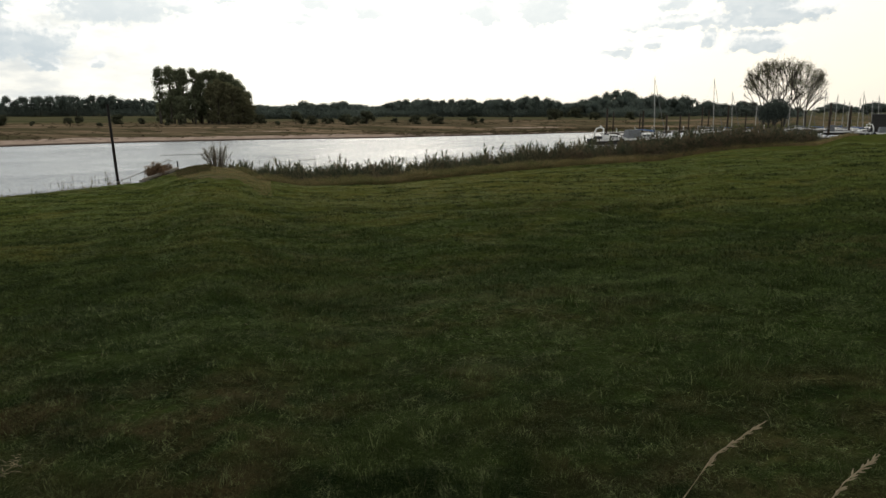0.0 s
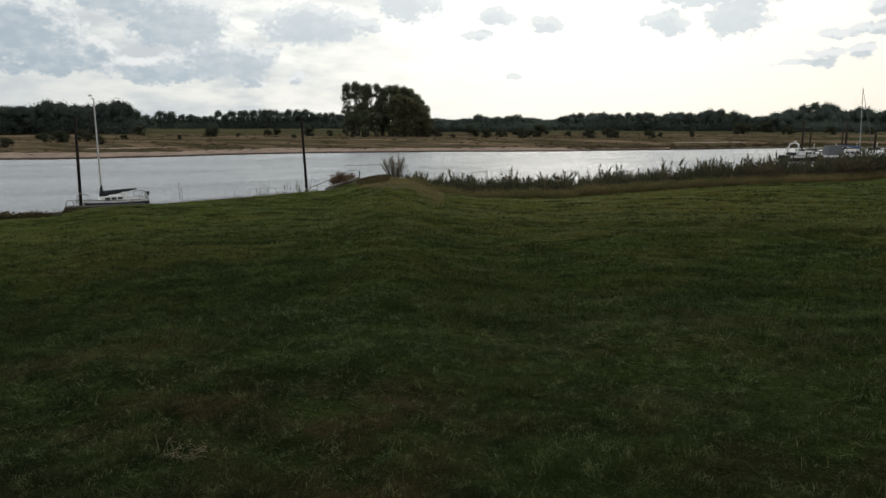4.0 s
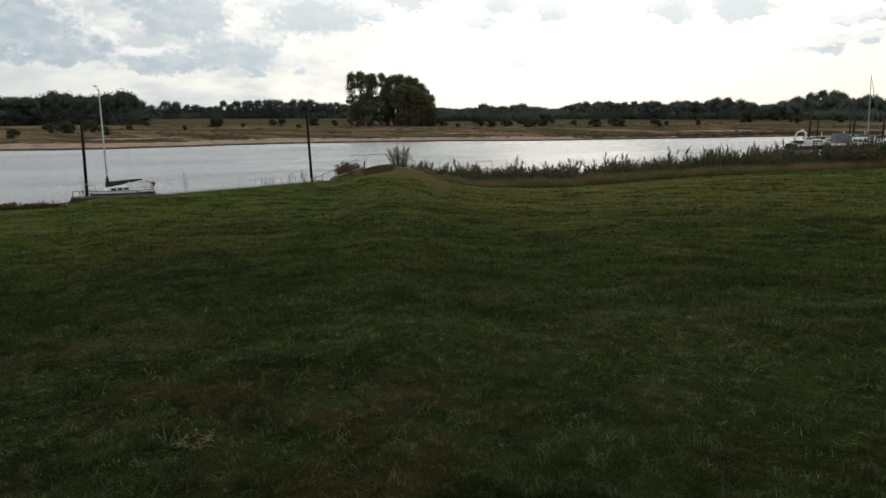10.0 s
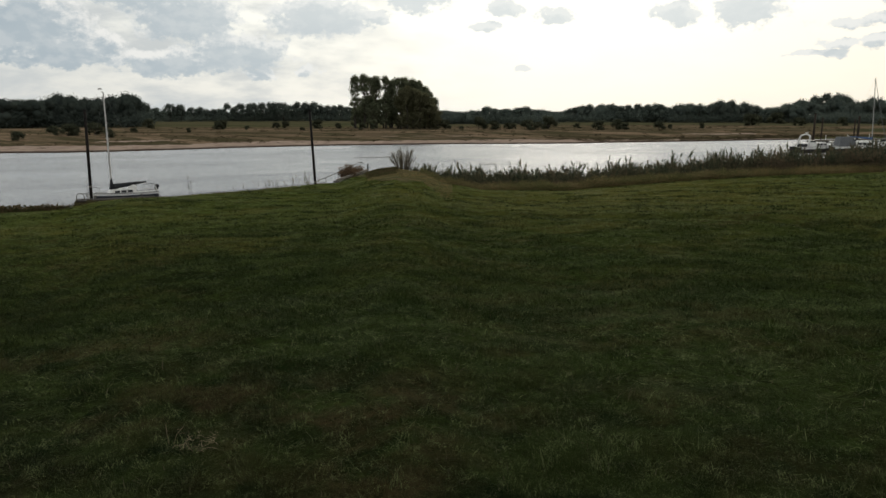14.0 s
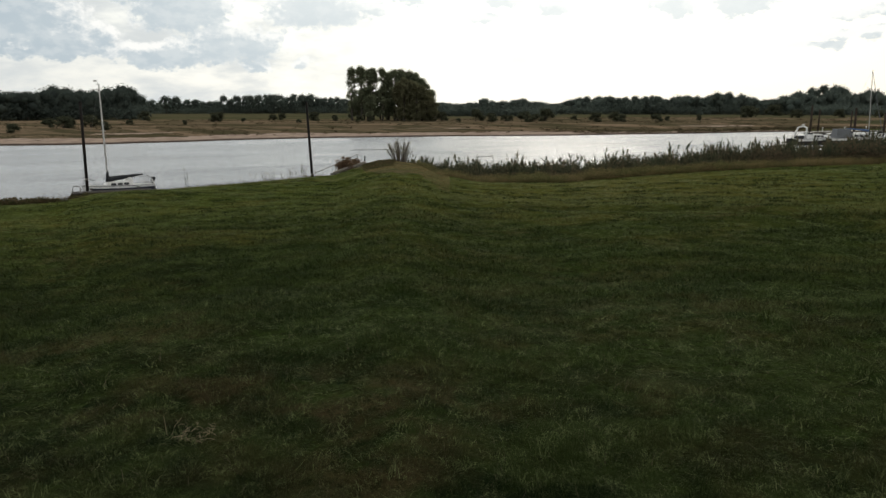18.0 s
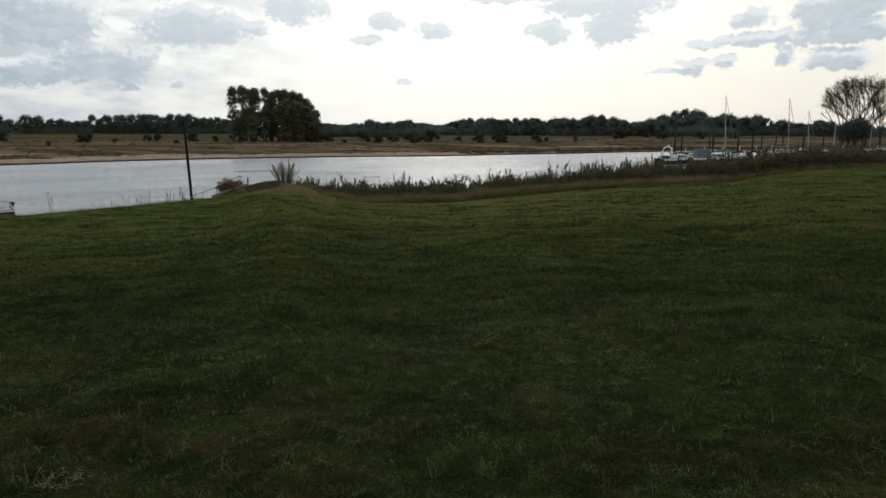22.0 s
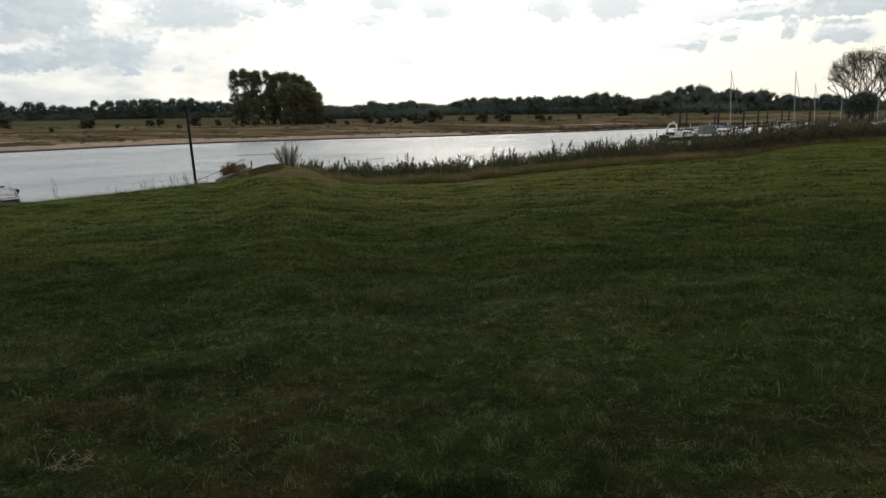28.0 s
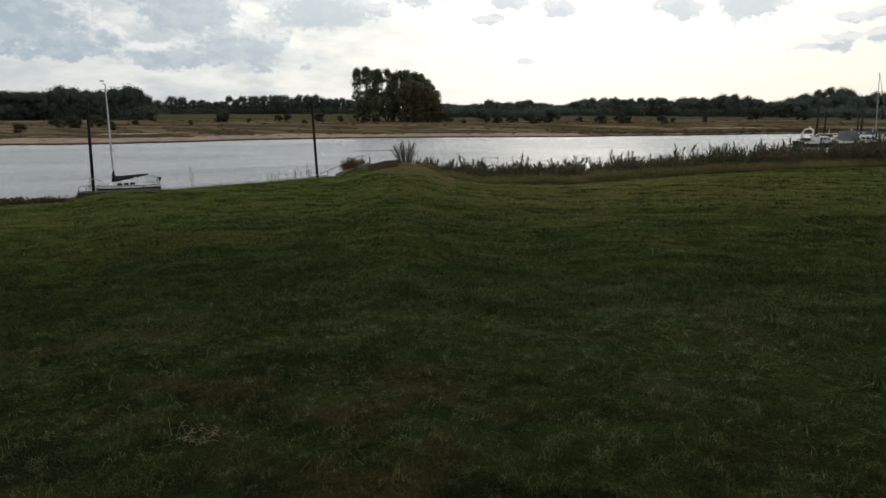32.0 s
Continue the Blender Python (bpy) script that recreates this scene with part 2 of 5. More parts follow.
field = n.mix(n.span(n.noise(along.outputs[0], 0.05, 5), 0.42, 0.6), (0.050, 0.056, 0.028), (0.088, 0.080, 0.046))
field = n.mix(n.span(stripes, 0.51, 0.57, 0.0, 0.7), field, (0.098, 0.088, 0.051))
bank = n.mix(n.span(n.noise(at, 0.9, 5), 0.4, 0.62), (0.105, 0.084, 0.046), (0.052, 0.062, 0.024))
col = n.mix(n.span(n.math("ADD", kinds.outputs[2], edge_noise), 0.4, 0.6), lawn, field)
col = n.mix(n.span(n.math("ADD", kinds.outputs[1], edge_noise), 0.42, 0.58), col, dry)
alpha = n.add("ShaderNodeAttribute", attribute_name="soil").outputs["Alpha"]
col = n.mix(n.span(n.math("ADD", alpha, edge_noise), 0.4, 0.6), col, bank)
col = n.mix(n.span(n.math("ADD", kinds.outputs[0], edge_noise), 0.45, 0.55), col, sand)
relief = n.math("ADD", n.noise(at, 9, 6, 0.7), n.math("MULTIPLY", n.noise(at, 1.2, 4), 3.0))
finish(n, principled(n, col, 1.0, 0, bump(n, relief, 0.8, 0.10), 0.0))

# water
m_water, n = material("water")
at = n.add("ShaderNodeTexCoord").outputs["Object"]
long = n.vec("MULTIPLY", at, (0.45, 1.0, 1.0))
chop = n.vec("SUBTRACT", n.noise(long, 7.0, 3, 0.6, color=True), (0.5, 0.5, 0.5))
swell = n.vec("SUBTRACT", n.noise(long, 0.16, 3, 0.5, color=True), (0.5, 0.5, 0.5))
lively = n.span(n.noise(n.vec("MULTIPLY", at, (0.012, 0.06, 1)), 1.0, 4), 0.36, 0.64, 0.75, 1.15)
tilt = n.add("ShaderNodeVectorMath")
tilt.operation = "SCALE"
n.put(tilt.inputs[0], n.vec("MULTIPLY", n.vec("ADD", n.vec("MULTIPLY", n.vec("ABSOLUTE", chop), (0, -1.6, 0)), n.vec("ADD", (0, -0.05, 0), n.vec("ADD", n.vec("MULTIPLY", chop, (0.8, 0, 0)), n.vec("MULTIPLY", swell, (0.12, 0.12, 0))))), (1, 1, 0)))
n.put(tilt.inputs[3], lively)
facet = n.vec("NORMALIZE", n.vec("ADD", n.add("ShaderNodeNewGeometry").outputs["Normal"], tilt.outputs[0]))
finish(n, principled(n, (0.092, 0.106, 0.128), 0.16, 0, facet, 0.65))


def foliage(name, dark, light, dry=None, thin=0.35, by_island=True):
    """Leaves: colour varies from leaf to leaf, some light passes through."""
    m, n = material(name)
    if by_island:
        chance = n.add("ShaderNodeNewGeometry").outputs["Random Per Island"]
    else:
        chance = n.add("ShaderNodeObjectInfo").outputs["Random"]
    at = n.add("ShaderNodeNewGeometry").outputs["Position"]
    patch = n.noise(at, 0.5, 4)
    col = n.mix(chance, dark, light)
    if dry:
        col = n.mix(n.span(n.math("ADD", n.math("MULTIPLY", chance, 0.45), patch), 0.62, 0.92), col, dry)
    diffuse = principled(n, col, 1.0, 0, None, 0.0)
    through_leaf = n.add("ShaderNodeBsdfTranslucent")
    n.put(through_leaf.inputs[0], col)
    blend = n.add("ShaderNodeMixShader")
    n.put(blend.inputs[0], thin)
    n.put(blend.inputs[1], diffuse)
    n.put(blend.inputs[2], through_leaf.outputs[0])
    finish(n, blend.outputs[0])
    return m


def grass(name, pale, patch):
    """Lawn blades: tinted by place, a random share painted pale for sheen, a few strawy."""
    m, n = material(name)
    at = n.add("ShaderNodeNewGeometry").outputs["Position"]
    chance = n.add("ShaderNodeNewGeometry").outputs["Random Per Island"]
    cluster = n.span(n.noise(at, patch, 4, 0.65), 0.46, 0.62)
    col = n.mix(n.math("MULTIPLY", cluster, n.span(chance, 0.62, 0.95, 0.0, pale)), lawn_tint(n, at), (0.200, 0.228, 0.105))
    col = n.mix(n.span(chance, 0.985, 0.992, 0.0, pale), col, (0.14, 0.12, 0.080))
    diffuse = principled(n, col, 0.6, 0, None, 0.02, 0.30)
    through_leaf = n.add("ShaderNodeBsdfTranslucent")
    n.put(through_leaf.inputs[0], col)
    blend = n.add("ShaderNodeMixShader")
    n.put(blend.inputs[0], 0.3)
    n.put(blend.inputs[1], diffuse)
    n.put(blend.inputs[2], through_leaf.outputs[0])
    finish(n, blend.outputs[0])
    return m


m_grass, m_grass_mid = grass("grass_blades", 0.95, 6.5), grass("grass_blades_mid", 0.14, 2.6)

# distance haze painted into the next four leaf colours, bluer for the woods
m_leaf = foliage("tree_leaves", (0.110, 0.128, 0.082), (0.180, 0.198, 0.124), None, 0.55)
m_leaf_olive = foliage("poplar_leaves", (0.122, 0.124, 0.072), (0.184, 0.182, 0.110), None, 0.55)
m_leaf_far = foliage("hazed_wood_leaves", (0.086, 0.110, 0.098), (0.126, 0.152, 0.130), None, 0.5)
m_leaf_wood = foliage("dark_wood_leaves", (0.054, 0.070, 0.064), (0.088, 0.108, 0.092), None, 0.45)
m_leaf_thin = foliage("sparse_leaves", (0.125, 0.140, 0.085), (0.225, 0.230, 0.140), None, 0.55)
m_shrub = foliage("shrub_leaves", (0.060, 0.062, 0.038), (0.118, 0.108, 0.068), (0.130, 0.100, 0.068), 0.45)
m_leaf_shrub = foliage("dark_shrub_leaves", (0.046, 0.054, 0.036), (0.086, 0.090, 0.058), None, 0.45)
m_herb = foliage("bank_herbs", (0.076, 0.088, 0.036), (0.160, 0.160, 0.066), (0.215, 0.170, 0.090), 0.58)
m_willow = foliage("willow_leaves", (0.125, 0.122, 0.072), (0.225, 0.205, 0.130), None, 0.5)
m_meadow = foliage("meadow_plants", (0.040, 0.038, 0.022), (0.125, 0.098, 0.062), None, 0.3)
m_tuft_shaded = foliage("shaded_tufts", (0.020, 0.030, 0.011), (0.045, 0.060, 0.022), None, 0.25)
m_reed = foliage("reeds", (0.038, 0.052, 0.034), (0.086, 0.100, 0.058), (0.125, 0.108, 0.068), 0.45)
m_tan = foliage("dry_grass", (0.19, 0.142, 0.070), (0.38, 0.290, 0.155), (0.13, 0.125, 0.055), 0.62)
m_russet = foliage("russet_leaves", (0.11, 0.070, 0.040), (0.21, 0.145, 0.095), None, 0.45)
m_weed = foliage("weeds", (0.042, 0.050, 0.022), (0.108, 0.100, 0.048), (0.115, 0.084, 0.048))
m_bark = worn("bark", (0.034, 0.029, 0.023), (0.062, 0.054, 0.043), 2.0, 0.9, 0, 0.6)
m_twig = worn("twigs", (0.085, 0.068, 0.050), (0.14, 0.12, 0.09), 8.0, 0.9, 0, 0.3)
m_steel = worn("tarred_steel", (0.009, 0.0085, 0.008), (0.020, 0.015, 0.012), 1.5, 0.8, 0.0, 0.3, 0.15)
m_timber = worn("weathered_timber", (0.13, 0.11, 0.085), (0.075, 0.064, 0.050), 3.0, 0.85, 0, 0.5)
m_wetwood = worn("wet_dark_timber", (0.036, 0.030, 0.025), (0.020, 0.017, 0.015), 3.0, 0.85, 0, 0.5, 0.2)
m_pile = worn("old_pile", (0.034, 0.027, 0.022), (0.060, 0.046, 0.036), 1.2, 0.95, 0, 0.5, 0.1)
m_white = worn("white_gelcoat", (0.80, 0.80, 0.78), (0.68, 0.69, 0.68), 2.0, 0.3, 0, 0.03)
m_offwhite = worn("grey_deck", (0.50, 0.51, 0.50), (0.40, 0.41, 0.41), 2.0, 0.55, 0, 0.06)
m_navy = worn("dark_blue_paint", (0.012, 0.016, 0.028), (0.018, 0.023, 0.036), 2.0, 0.35, 0, 0.03)
m_bluepaint = worn("blue_cover", (0.05, 0.11, 0.24), (0.04, 0.08, 0.18), 2.0, 0.7, 0, 0.1)
m_canvas = worn("black_canvas", (0.014, 0.016, 0.020), (0.026, 0.028, 0.032), 3.0, 0.85, 0, 0.3)
m_greycanvas = worn("grey_canvas", (0.15, 0.16, 0.17), (0.10, 0.108, 0.118), 3.0, 0.85, 0, 0.3)
m_alu = worn("aluminium", (0.52, 0.52, 0.50), (0.42, 0.42, 0.41), 3.0, 0.4, 0.6, 0.05)
m_mast = worn("pale_spar", (0.42, 0.42, 0.40), (0.33, 0.33, 0.32), 3.0, 0.6, 0.0, 0.05)
m_wire = worn("steel_wire", (0.20, 0.20, 0.20), (0.14, 0.14, 0.14), 5.0, 0.45, 0.7, 0.05)
m_darkglass = worn("tinted_window", (0.02, 0.024, 0.028), (0.03, 0.034, 0.038), 2.0, 0.12, 0, 0.0)
m_concrete = worn("concrete", (0.25, 0.225, 0.19), (0.17, 0.155, 0.13), 2.0, 0.9, 0, 0.4)
m_rust = worn("galvanised_rail", (0.20, 0.19, 0.17), (0.13, 0.11, 0.09), 3.0, 0.6, 0.4, 0.2)
m_black = worn("black_boards", (0.020, 0.019, 0.018), (0.034, 0.031, 0.028), 1.5, 0.85, 0, 0.4)
m_straw = worn("straw", (0.30, 0.24, 0.15), (0.20, 0.16, 0.10), 12.0, 0.85, 0, 0.2)
m_stone = worn("grey_stone", (0.17, 0.165, 0.15), (0.10, 0.098, 0.088), 2.0, 0.95, 0, 0.6)

# ------------------------------------------------------------------ building helpers


def big_mesh(name, verts, tris, quads, mat):
    """A mesh from arrays of vertices, triangles and quads."""
    me = bpy.data.meshes.new(name)
    nt, nq = len(tris), len(quads)
    me.vertices.add(len(verts))
    me.vertices.foreach_set("co", np.asarray(verts, np.float32).ravel())
    me.loops.add(nt * 3 + nq * 4)
    me.loops.foreach_set("vertex_index", np.concatenate([np.asarray(tris, np.int32).ravel(), np.asarray(quads, np.int32).ravel()]))
    me.polygons.add(nt + nq)
    me.polygons.foreach_set("loop_start", np.concatenate([np.arange(nt, dtype=np.int32) * 3, nt * 3 + np.arange(nq, dtype=np.int32) * 4]))
    me.update(calc_edges=True)
    me.validate()
    me.materials.append(mat)
    return me


def from_bm(name, bm, mat, smooth=False):
    me = bpy.data.meshes.new(name)
    bmesh.ops.recalc_face_normals(bm, faces=bm.faces)
    bm.to_mesh(me)
    bm.free()
    me.materials.append(mat)
    if smooth:
        me.polygons.foreach_set("use_smooth", [True] * len(me.polygons))
    return me


def part(name, bm, mat, parent=None, label="", smooth=False):
    """One mesh object from a bmesh (or a mesh), under a thing or a part."""
    me = from_bm(name, bm, mat, smooth) if isinstance(bm, bmesh.types.BMesh) else bm
    ob = new(name, me)
    ob.parent = parent
    if label:
        ob["label"] = label
    return ob


def thing(name, m, label, category, group="", kind=""):
    """The Empty at the base of a thing."""
    ob = new(name)
    ob.empty_display_size = 0.2
    ob.matrix_basis = m
    return tagged(ob, label, category, group, kind)


def box(bm, size, at=(0, 0, 0), turn=None, bevel=0.0):
    made = bmesh.ops.create_cube(bm, size=1.0)["verts"]
    m = Matrix.Translation(at) @ (turn.to_4x4() if turn else Matrix()) @ Matrix.Diagonal((*size, 1))
    bmesh.ops.transform(bm, matrix=m, verts=made)
    if bevel:
        edges = list({e for v in made for e in v.link_edges})
        bmesh.ops.bevel(bm, geom=edges, offset=bevel, segments=2, affect="EDGES")
    return bm


def tube(bm, points, radii, sides=8, cap=True):
    """A tapered tube along points."""
    pts = [Vector(p) for p in points]
    rings = []
    for i, p in enumerate(pts):
        d = (pts[min(i + 1, len(pts) - 1)] - pts[max(i - 1, 0)]).normalized()
        side = d.cross(Vector((0, 0, 1)) if abs(d.z) < 0.9 else Vector((1, 0, 0))).normalized()
        other = d.cross(side)
        r = radii[i] if isinstance(radii, (list, tuple)) else radii
        rings.append([bm.verts.new(p + (side * math.cos(a) + other * math.sin(a)) * r) for a in (2 * math.pi * k / sides for k in range(sides))])
    for low_ring, high_ring in zip(rings, rings[1:]):
        for k in range(sides):
            bm.faces.new((low_ring[k], low_ring[(k + 1) % sides], high_ring[(k + 1) % sides], high_ring[k]))
    if cap:
        bm.faces.new(rings[0][::-1])
        bm.faces.new(rings[-1])
    return bm


def polar(az, r, z=0.0):
    return Vector((r * math.sin(radians(az)), r * math.cos(radians(az)), z))


def scatter(name, shapes, places, mat):
    """Many small plants baked into one mesh. shapes: (verts, tris) each; places: rows of x, y, z, turn, scale, height scale, lean x, lean y."""
    places = np.asarray(places)
    pick = rng.integers(0, len(shapes), len(places))
    vs, ts, base = [], [], 0
    for i, (v, t) in enumerate(shapes):
        p = places[pick == i]
        if not len(p):
            continue
        c, s = np.cos(p[:, 3])[:, None], np.sin(p[:, 3])[:, None]
        x = (c * v[:, 0] - s * v[:, 1]) * p[:, 4:5]
        y = (s * v[:, 0] + c * v[:, 1]) * p[:, 4:5]
        z = v[None, :, 2] * p[:, 5:6]
        x, y = x + p[:, 6:7] * z, y + p[:, 7:8] * z
        co = np.stack([x + p[:, 0:1], y + p[:, 1:2], z + p[:, 2:3]], -1).reshape(-1, 3)
        vs.append(co)
        ts.append((t[None] + (np.arange(len(p)) * len(v))[:, None, None] + base).reshape(-1, 3))
        base += len(co)
    return big_mesh(name, np.concatenate(vs), np.concatenate(ts), np.zeros((0, 4), int), mat)


# ------------------------------------------------------------------ the lie of the land
# near shore: bearing, distance and height of the lawn's edge as seen from where the camera stands (0, 0)
SHORE = np.array([
    (-128, 3000, 4.5), (-126, 1000, 4.0), (-120, 235, 3.4), (-110, 125, 3.0), (-90, 62, 2.6), (-70, 46, 2.5), (-55, 41, 2.3), (-47, 40, 2.28), (-44, 40.5, 2.20), (-42.7, 41, 2.28),
    (-41, 41, 2.50), (-39, 41, 2.57), (-36, 42, 2.46), (-30, 45, 2.36), (-25.6, 49, 2.22), (-23.2, 55, 1.80), (-21.0, 59.5, 2.12), (-18.6, 60, 2.49),
    (-16.5, 54, 2.60), (-14.9, 48, 2.46), (-11.6, 43, 2.49), (-4.7, 43, 2.50), (1.9, 48, 2.57), (8.1, 54, 2.59), (13.7, 60, 2.62),
    (17.5, 66, 2.50), (22.6, 80, 2.96), (25.5, 86, 3.02), (28.2, 93, 2.95), (30.0, 104, 3.80), (31.9, 110, 3.82), (36, 150, 3.9), (40, 220, 4.0), (45, 500, 4.4), (48, 3000, 5.0),
])
# far waterline: metres along the river, metres across it
FAR = np.array([(-2500, 140), (-60, 142), (-20, 150), (-11, 147.5), (-1, 147.5), (9, 151), (20, 155), (40, 156), (59, 154), (73, 151), (93, 146), (116, 143), (133, 141), (152, 139.5), (184, 140), (205, 139), (240, 126), (272, 116), (700, 112), (2500, 120)])

DITCH = [(11, 3), (8.2, 8), (6.3, 11.4), (5.6, 13.0), (3.7, 17.6), (1.0, 19.2), (-3, 20.5), (-7, 20.0)]


def wobble(x, y, size, seed=0.0):
    """Smooth waves of about the given size, between -1 and 1."""
    a, b = x / size, y / size
    return (np.sin(a * 1.7 + b * 0.6 + seed) + np.sin(b * 1.9 - a * 0.8 + 1.3 + seed * 2) + np.sin(a * 0.9 + b * 2.7 + 4.1 + seed) * 0.7
            + np.sin(a * 3.1 - b * 2.3 + 0.7) * 0.5) / 3.2


def across(x, y):
    return 0.773 * x + 0.635 * y, -0.635 * x + 0.773 * y


def shore(x, y):
    az = np.degrees(np.arctan2(x, y))
    return np.interp(az, SHORE[:, 0], SHORE[:, 1]), np.interp(az, SHORE[:, 0], SHORE[:, 2]), az


def bare_rim(az):
    """Width of the worn, weedy strip along the lawn's edge at the groyne."""
    return np.interp(az, [-22.5, -21.2, -20, -18, -16.5, -15, -13], [0.2, 10, 23, 26, 19, 9, 0.2])


def ground_z(x, y):
    """Height of the ground, and the four soils, at arrays x, y."""
    x, y = np.asarray(x, float), np.asarray(y, float)
    r = np.hypot(x, y)
    edge, edge_z, az = shore(x, y)
    u = np.clip(r / edge, 0, 1)
    fade = np.clip(r / 8, 0, 1) * np.clip((edge - r) / 6, 0, 1)
    near = 5.4 + (edge_z - 5.4) * u
    near += fade * (0.10 * wobble(x, y, 5.5) + 0.035 * wobble(x, y, 1.4, 2.0) + 0.022 * wobble(x + 0.4 * y, y, 0.55, 4.0))
    # a shallow ditch winds across the lawn
    near_ditch = np.full(x.shape, 99.0)
    for (x0, y0), (x1, y1) in zip(DITCH, DITCH[1:]):
        t = np.clip(((x - x0) * (x1 - x0) + (y - y0) * (y1 - y0)) / ((x1 - x0) ** 2 + (y1 - y0) ** 2), 0, 1)
        near_ditch = np.minimum(near_ditch, np.hypot(x - x0 - t * (x1 - x0), y - y0 - t * (y1 - y0)))
    near -= 0.20 * np.exp(-(near_ditch / 0.55) ** 2) * (0.75 + 0.4 * wobble(x, y, 1.1, 6.0))
    d = r - edge
    steep = np.interp(az, [-30, -24, -20, -14, 10, 25], [0.55, 0.40, 0.42, 0.24, 0.26, 0.30])
    under = edge_z - np.clip(d, 0, None) * steep - 0.10 * np.clip(d, 0, 1)
    near = np.where(d > 0, np.maximum(under, -2.2) + 0.06 * wobble(x, y, 2.0, 1.0) * np.clip(d, 0, 1), near)
    a, v = across(x, y)
    e = v - np.interp(a, FAR[:, 0], FAR[:, 1]) + 1.6 * wobble(a, v * 0.3, 11.0, 3.0)
    beach = np.interp(e, [-30, 0, 4, 15, 17.5, 24, 27, 60, 120, 900, 4000], [-2.4, 0, 0.35, 0.95, 1.35, 1.5, 2.0, 2.25, 2.5, 2.9, 3.0])
    beach += np.clip((e - 8) / 20, 0, 1) * 0.16 * wobble(a, v, 9.0, 5.0)
    z = np.maximum(near, beach)
    far = beach > near
    ramp = lambda lo, hi, t: np.clip((t - lo) / (hi - lo), 0, 1)
    band = wobble(a * 0.5, v, 8.0, 7.0)
    reach = np.interp(a, [-40, 40, 95, 130, 155, 190], [9, 10, 8, 4, 0.8, 0.0])
    sand = np.where(far, 1 - ramp(reach, reach + 4, e + 3.5 * band), 0.0)
    sand = np.maximum(sand, np.where(far, 0.75 * np.exp(-((e - 19 - 3 * band) / 2.2) ** 2) * ramp(-0.1, 0.5, wobble(a, v, 21, 9.0)), 0.0))
    meadow = np.where(far, ramp(1, 8, e) * (1 - ramp(85, 140, e + 25 * wobble(a, v, 45, 2))), 0.0)
    meadow *= 1 - 0.75 * ramp(165, 235, a) * (0.6 + 0.4 * wobble(a, v * 3, 30, 4.0))
    field = np.where(far, np.maximum(ramp(85, 130, e), ramp(165, 235, a) * ramp(8, 20, e)), 0.0)
    bankside = np.where(~far, ramp(-1.2, 0.8, d) * (az > -60), 0.0)
    bankside = np.maximum(bankside, np.where(~far, 0.95 * ramp(-1.0, 3.5, d + bare_rim(az)) * ramp(-22.5, -21, az) * (1 - ramp(-14.5, -12.5, az)), 0.0))
    # dark band along the far waterline, the scarp's shade painted as bank soil
    bankside = np.maximum(bankside, np.where(far, 0.9 * np.exp(-((e - 5) / 4.0) ** 2) * ramp(95, 140, a), 0.0))
    soil = np.stack([sand, meadow, field, bankside], -1)
    return z, soil


def gz(x, y):
    return float(ground_z(np.array([x]), np.array([y]))[0][0])


radii = np.concatenate([[0.0], np.geomspace(0.5, 38, 230), np.arange(38.6, 72, 0.6), np.arange(73, 120, 2.0), np.arange(122, 144, 3.0),
                        np.arange(145, 330, 2.2), np.geomspace(335, 4500, 34)])
angles = np.radians(np.concatenate([np.arange(-56, 42, 0.42), np.arange(42, 304, 4.0)]))
gr, ga = np.meshgrid(radii[1:], angles, indexing="ij")
gx, gy = gr * np.sin(ga), gr * np.cos(ga)
gzz, soil = ground_z(gx.ravel(), gy.ravel())
verts = np.concatenate([[[0, 0, 5.4]], np.stack([gx.ravel(), gy.ravel(), gzz], -1)])
na, nr = len(angles), len(radii) - 1
idx = 1 + np.arange(nr * na).reshape(nr, na)
nxt = np.roll(idx, -1, axis=1)
quads = np.stack([idx[:-1], idx[1:], nxt[1:], nxt[:-1]], -1).reshape(-1, 4)
tris = np.stack([np.zeros(na, int), idx[0], nxt[0]], -1)
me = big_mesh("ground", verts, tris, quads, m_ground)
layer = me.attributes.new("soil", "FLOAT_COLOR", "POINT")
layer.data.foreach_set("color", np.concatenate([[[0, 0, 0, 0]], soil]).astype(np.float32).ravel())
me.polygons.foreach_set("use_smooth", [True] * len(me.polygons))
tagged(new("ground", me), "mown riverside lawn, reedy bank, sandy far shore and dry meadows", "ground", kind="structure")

bm = bmesh.new()
for u, v in ((-2200, 15), (2200, 15), (2200, 175), (-2200, 175)):
    bm.verts.new((u, v, 0))
bm.faces.new(bm.verts)
water = new("water", from_bm("water", bm, m_water))
water.matrix_basis = Matrix(((0.773, -0.635, 0, 0), (0.635, 0.773, 0, 0), (0, 0, 1, 0), (0, 0, 0, 1)))
tagged(water, "pale grey river water with faint ripples under a bright sky", "water", kind="structure")

# ------------------------------------------------------------------ trees


def leaf_cloud(centres, spread, per, size, flat=0.8):
    """Quads (as triangle pairs) strewn round clump centres: verts and tris."""
    c = np.repeat(np.asarray(centres), per, axis=0)
    s = np.repeat(np.asarray(spread), per)[:, None]
    p = c + rng.normal(size=c.shape) * s * (0.5, 0.5, 0.5 * flat)
    k = len(p)
    a = rng.normal(size=(k, 3))
    a /= np.linalg.norm(a, axis=1)[:, None]
    b = np.cross(a, rng.normal(size=(k, 3)))
    b /= np.linalg.norm(b, axis=1)[:, None]
    w = size * rng.uniform(0.6, 1.4, (k, 1))
    quad = np.stack([p - a * w, p + b * w * 0.55, p + a * w, p - b * w * 0.55], 1).reshape(-1, 3)
    i = np.arange(k)[:, None] * 4
    return quad, np.concatenate([i + [0, 1, 2], i + [0, 2, 3]])


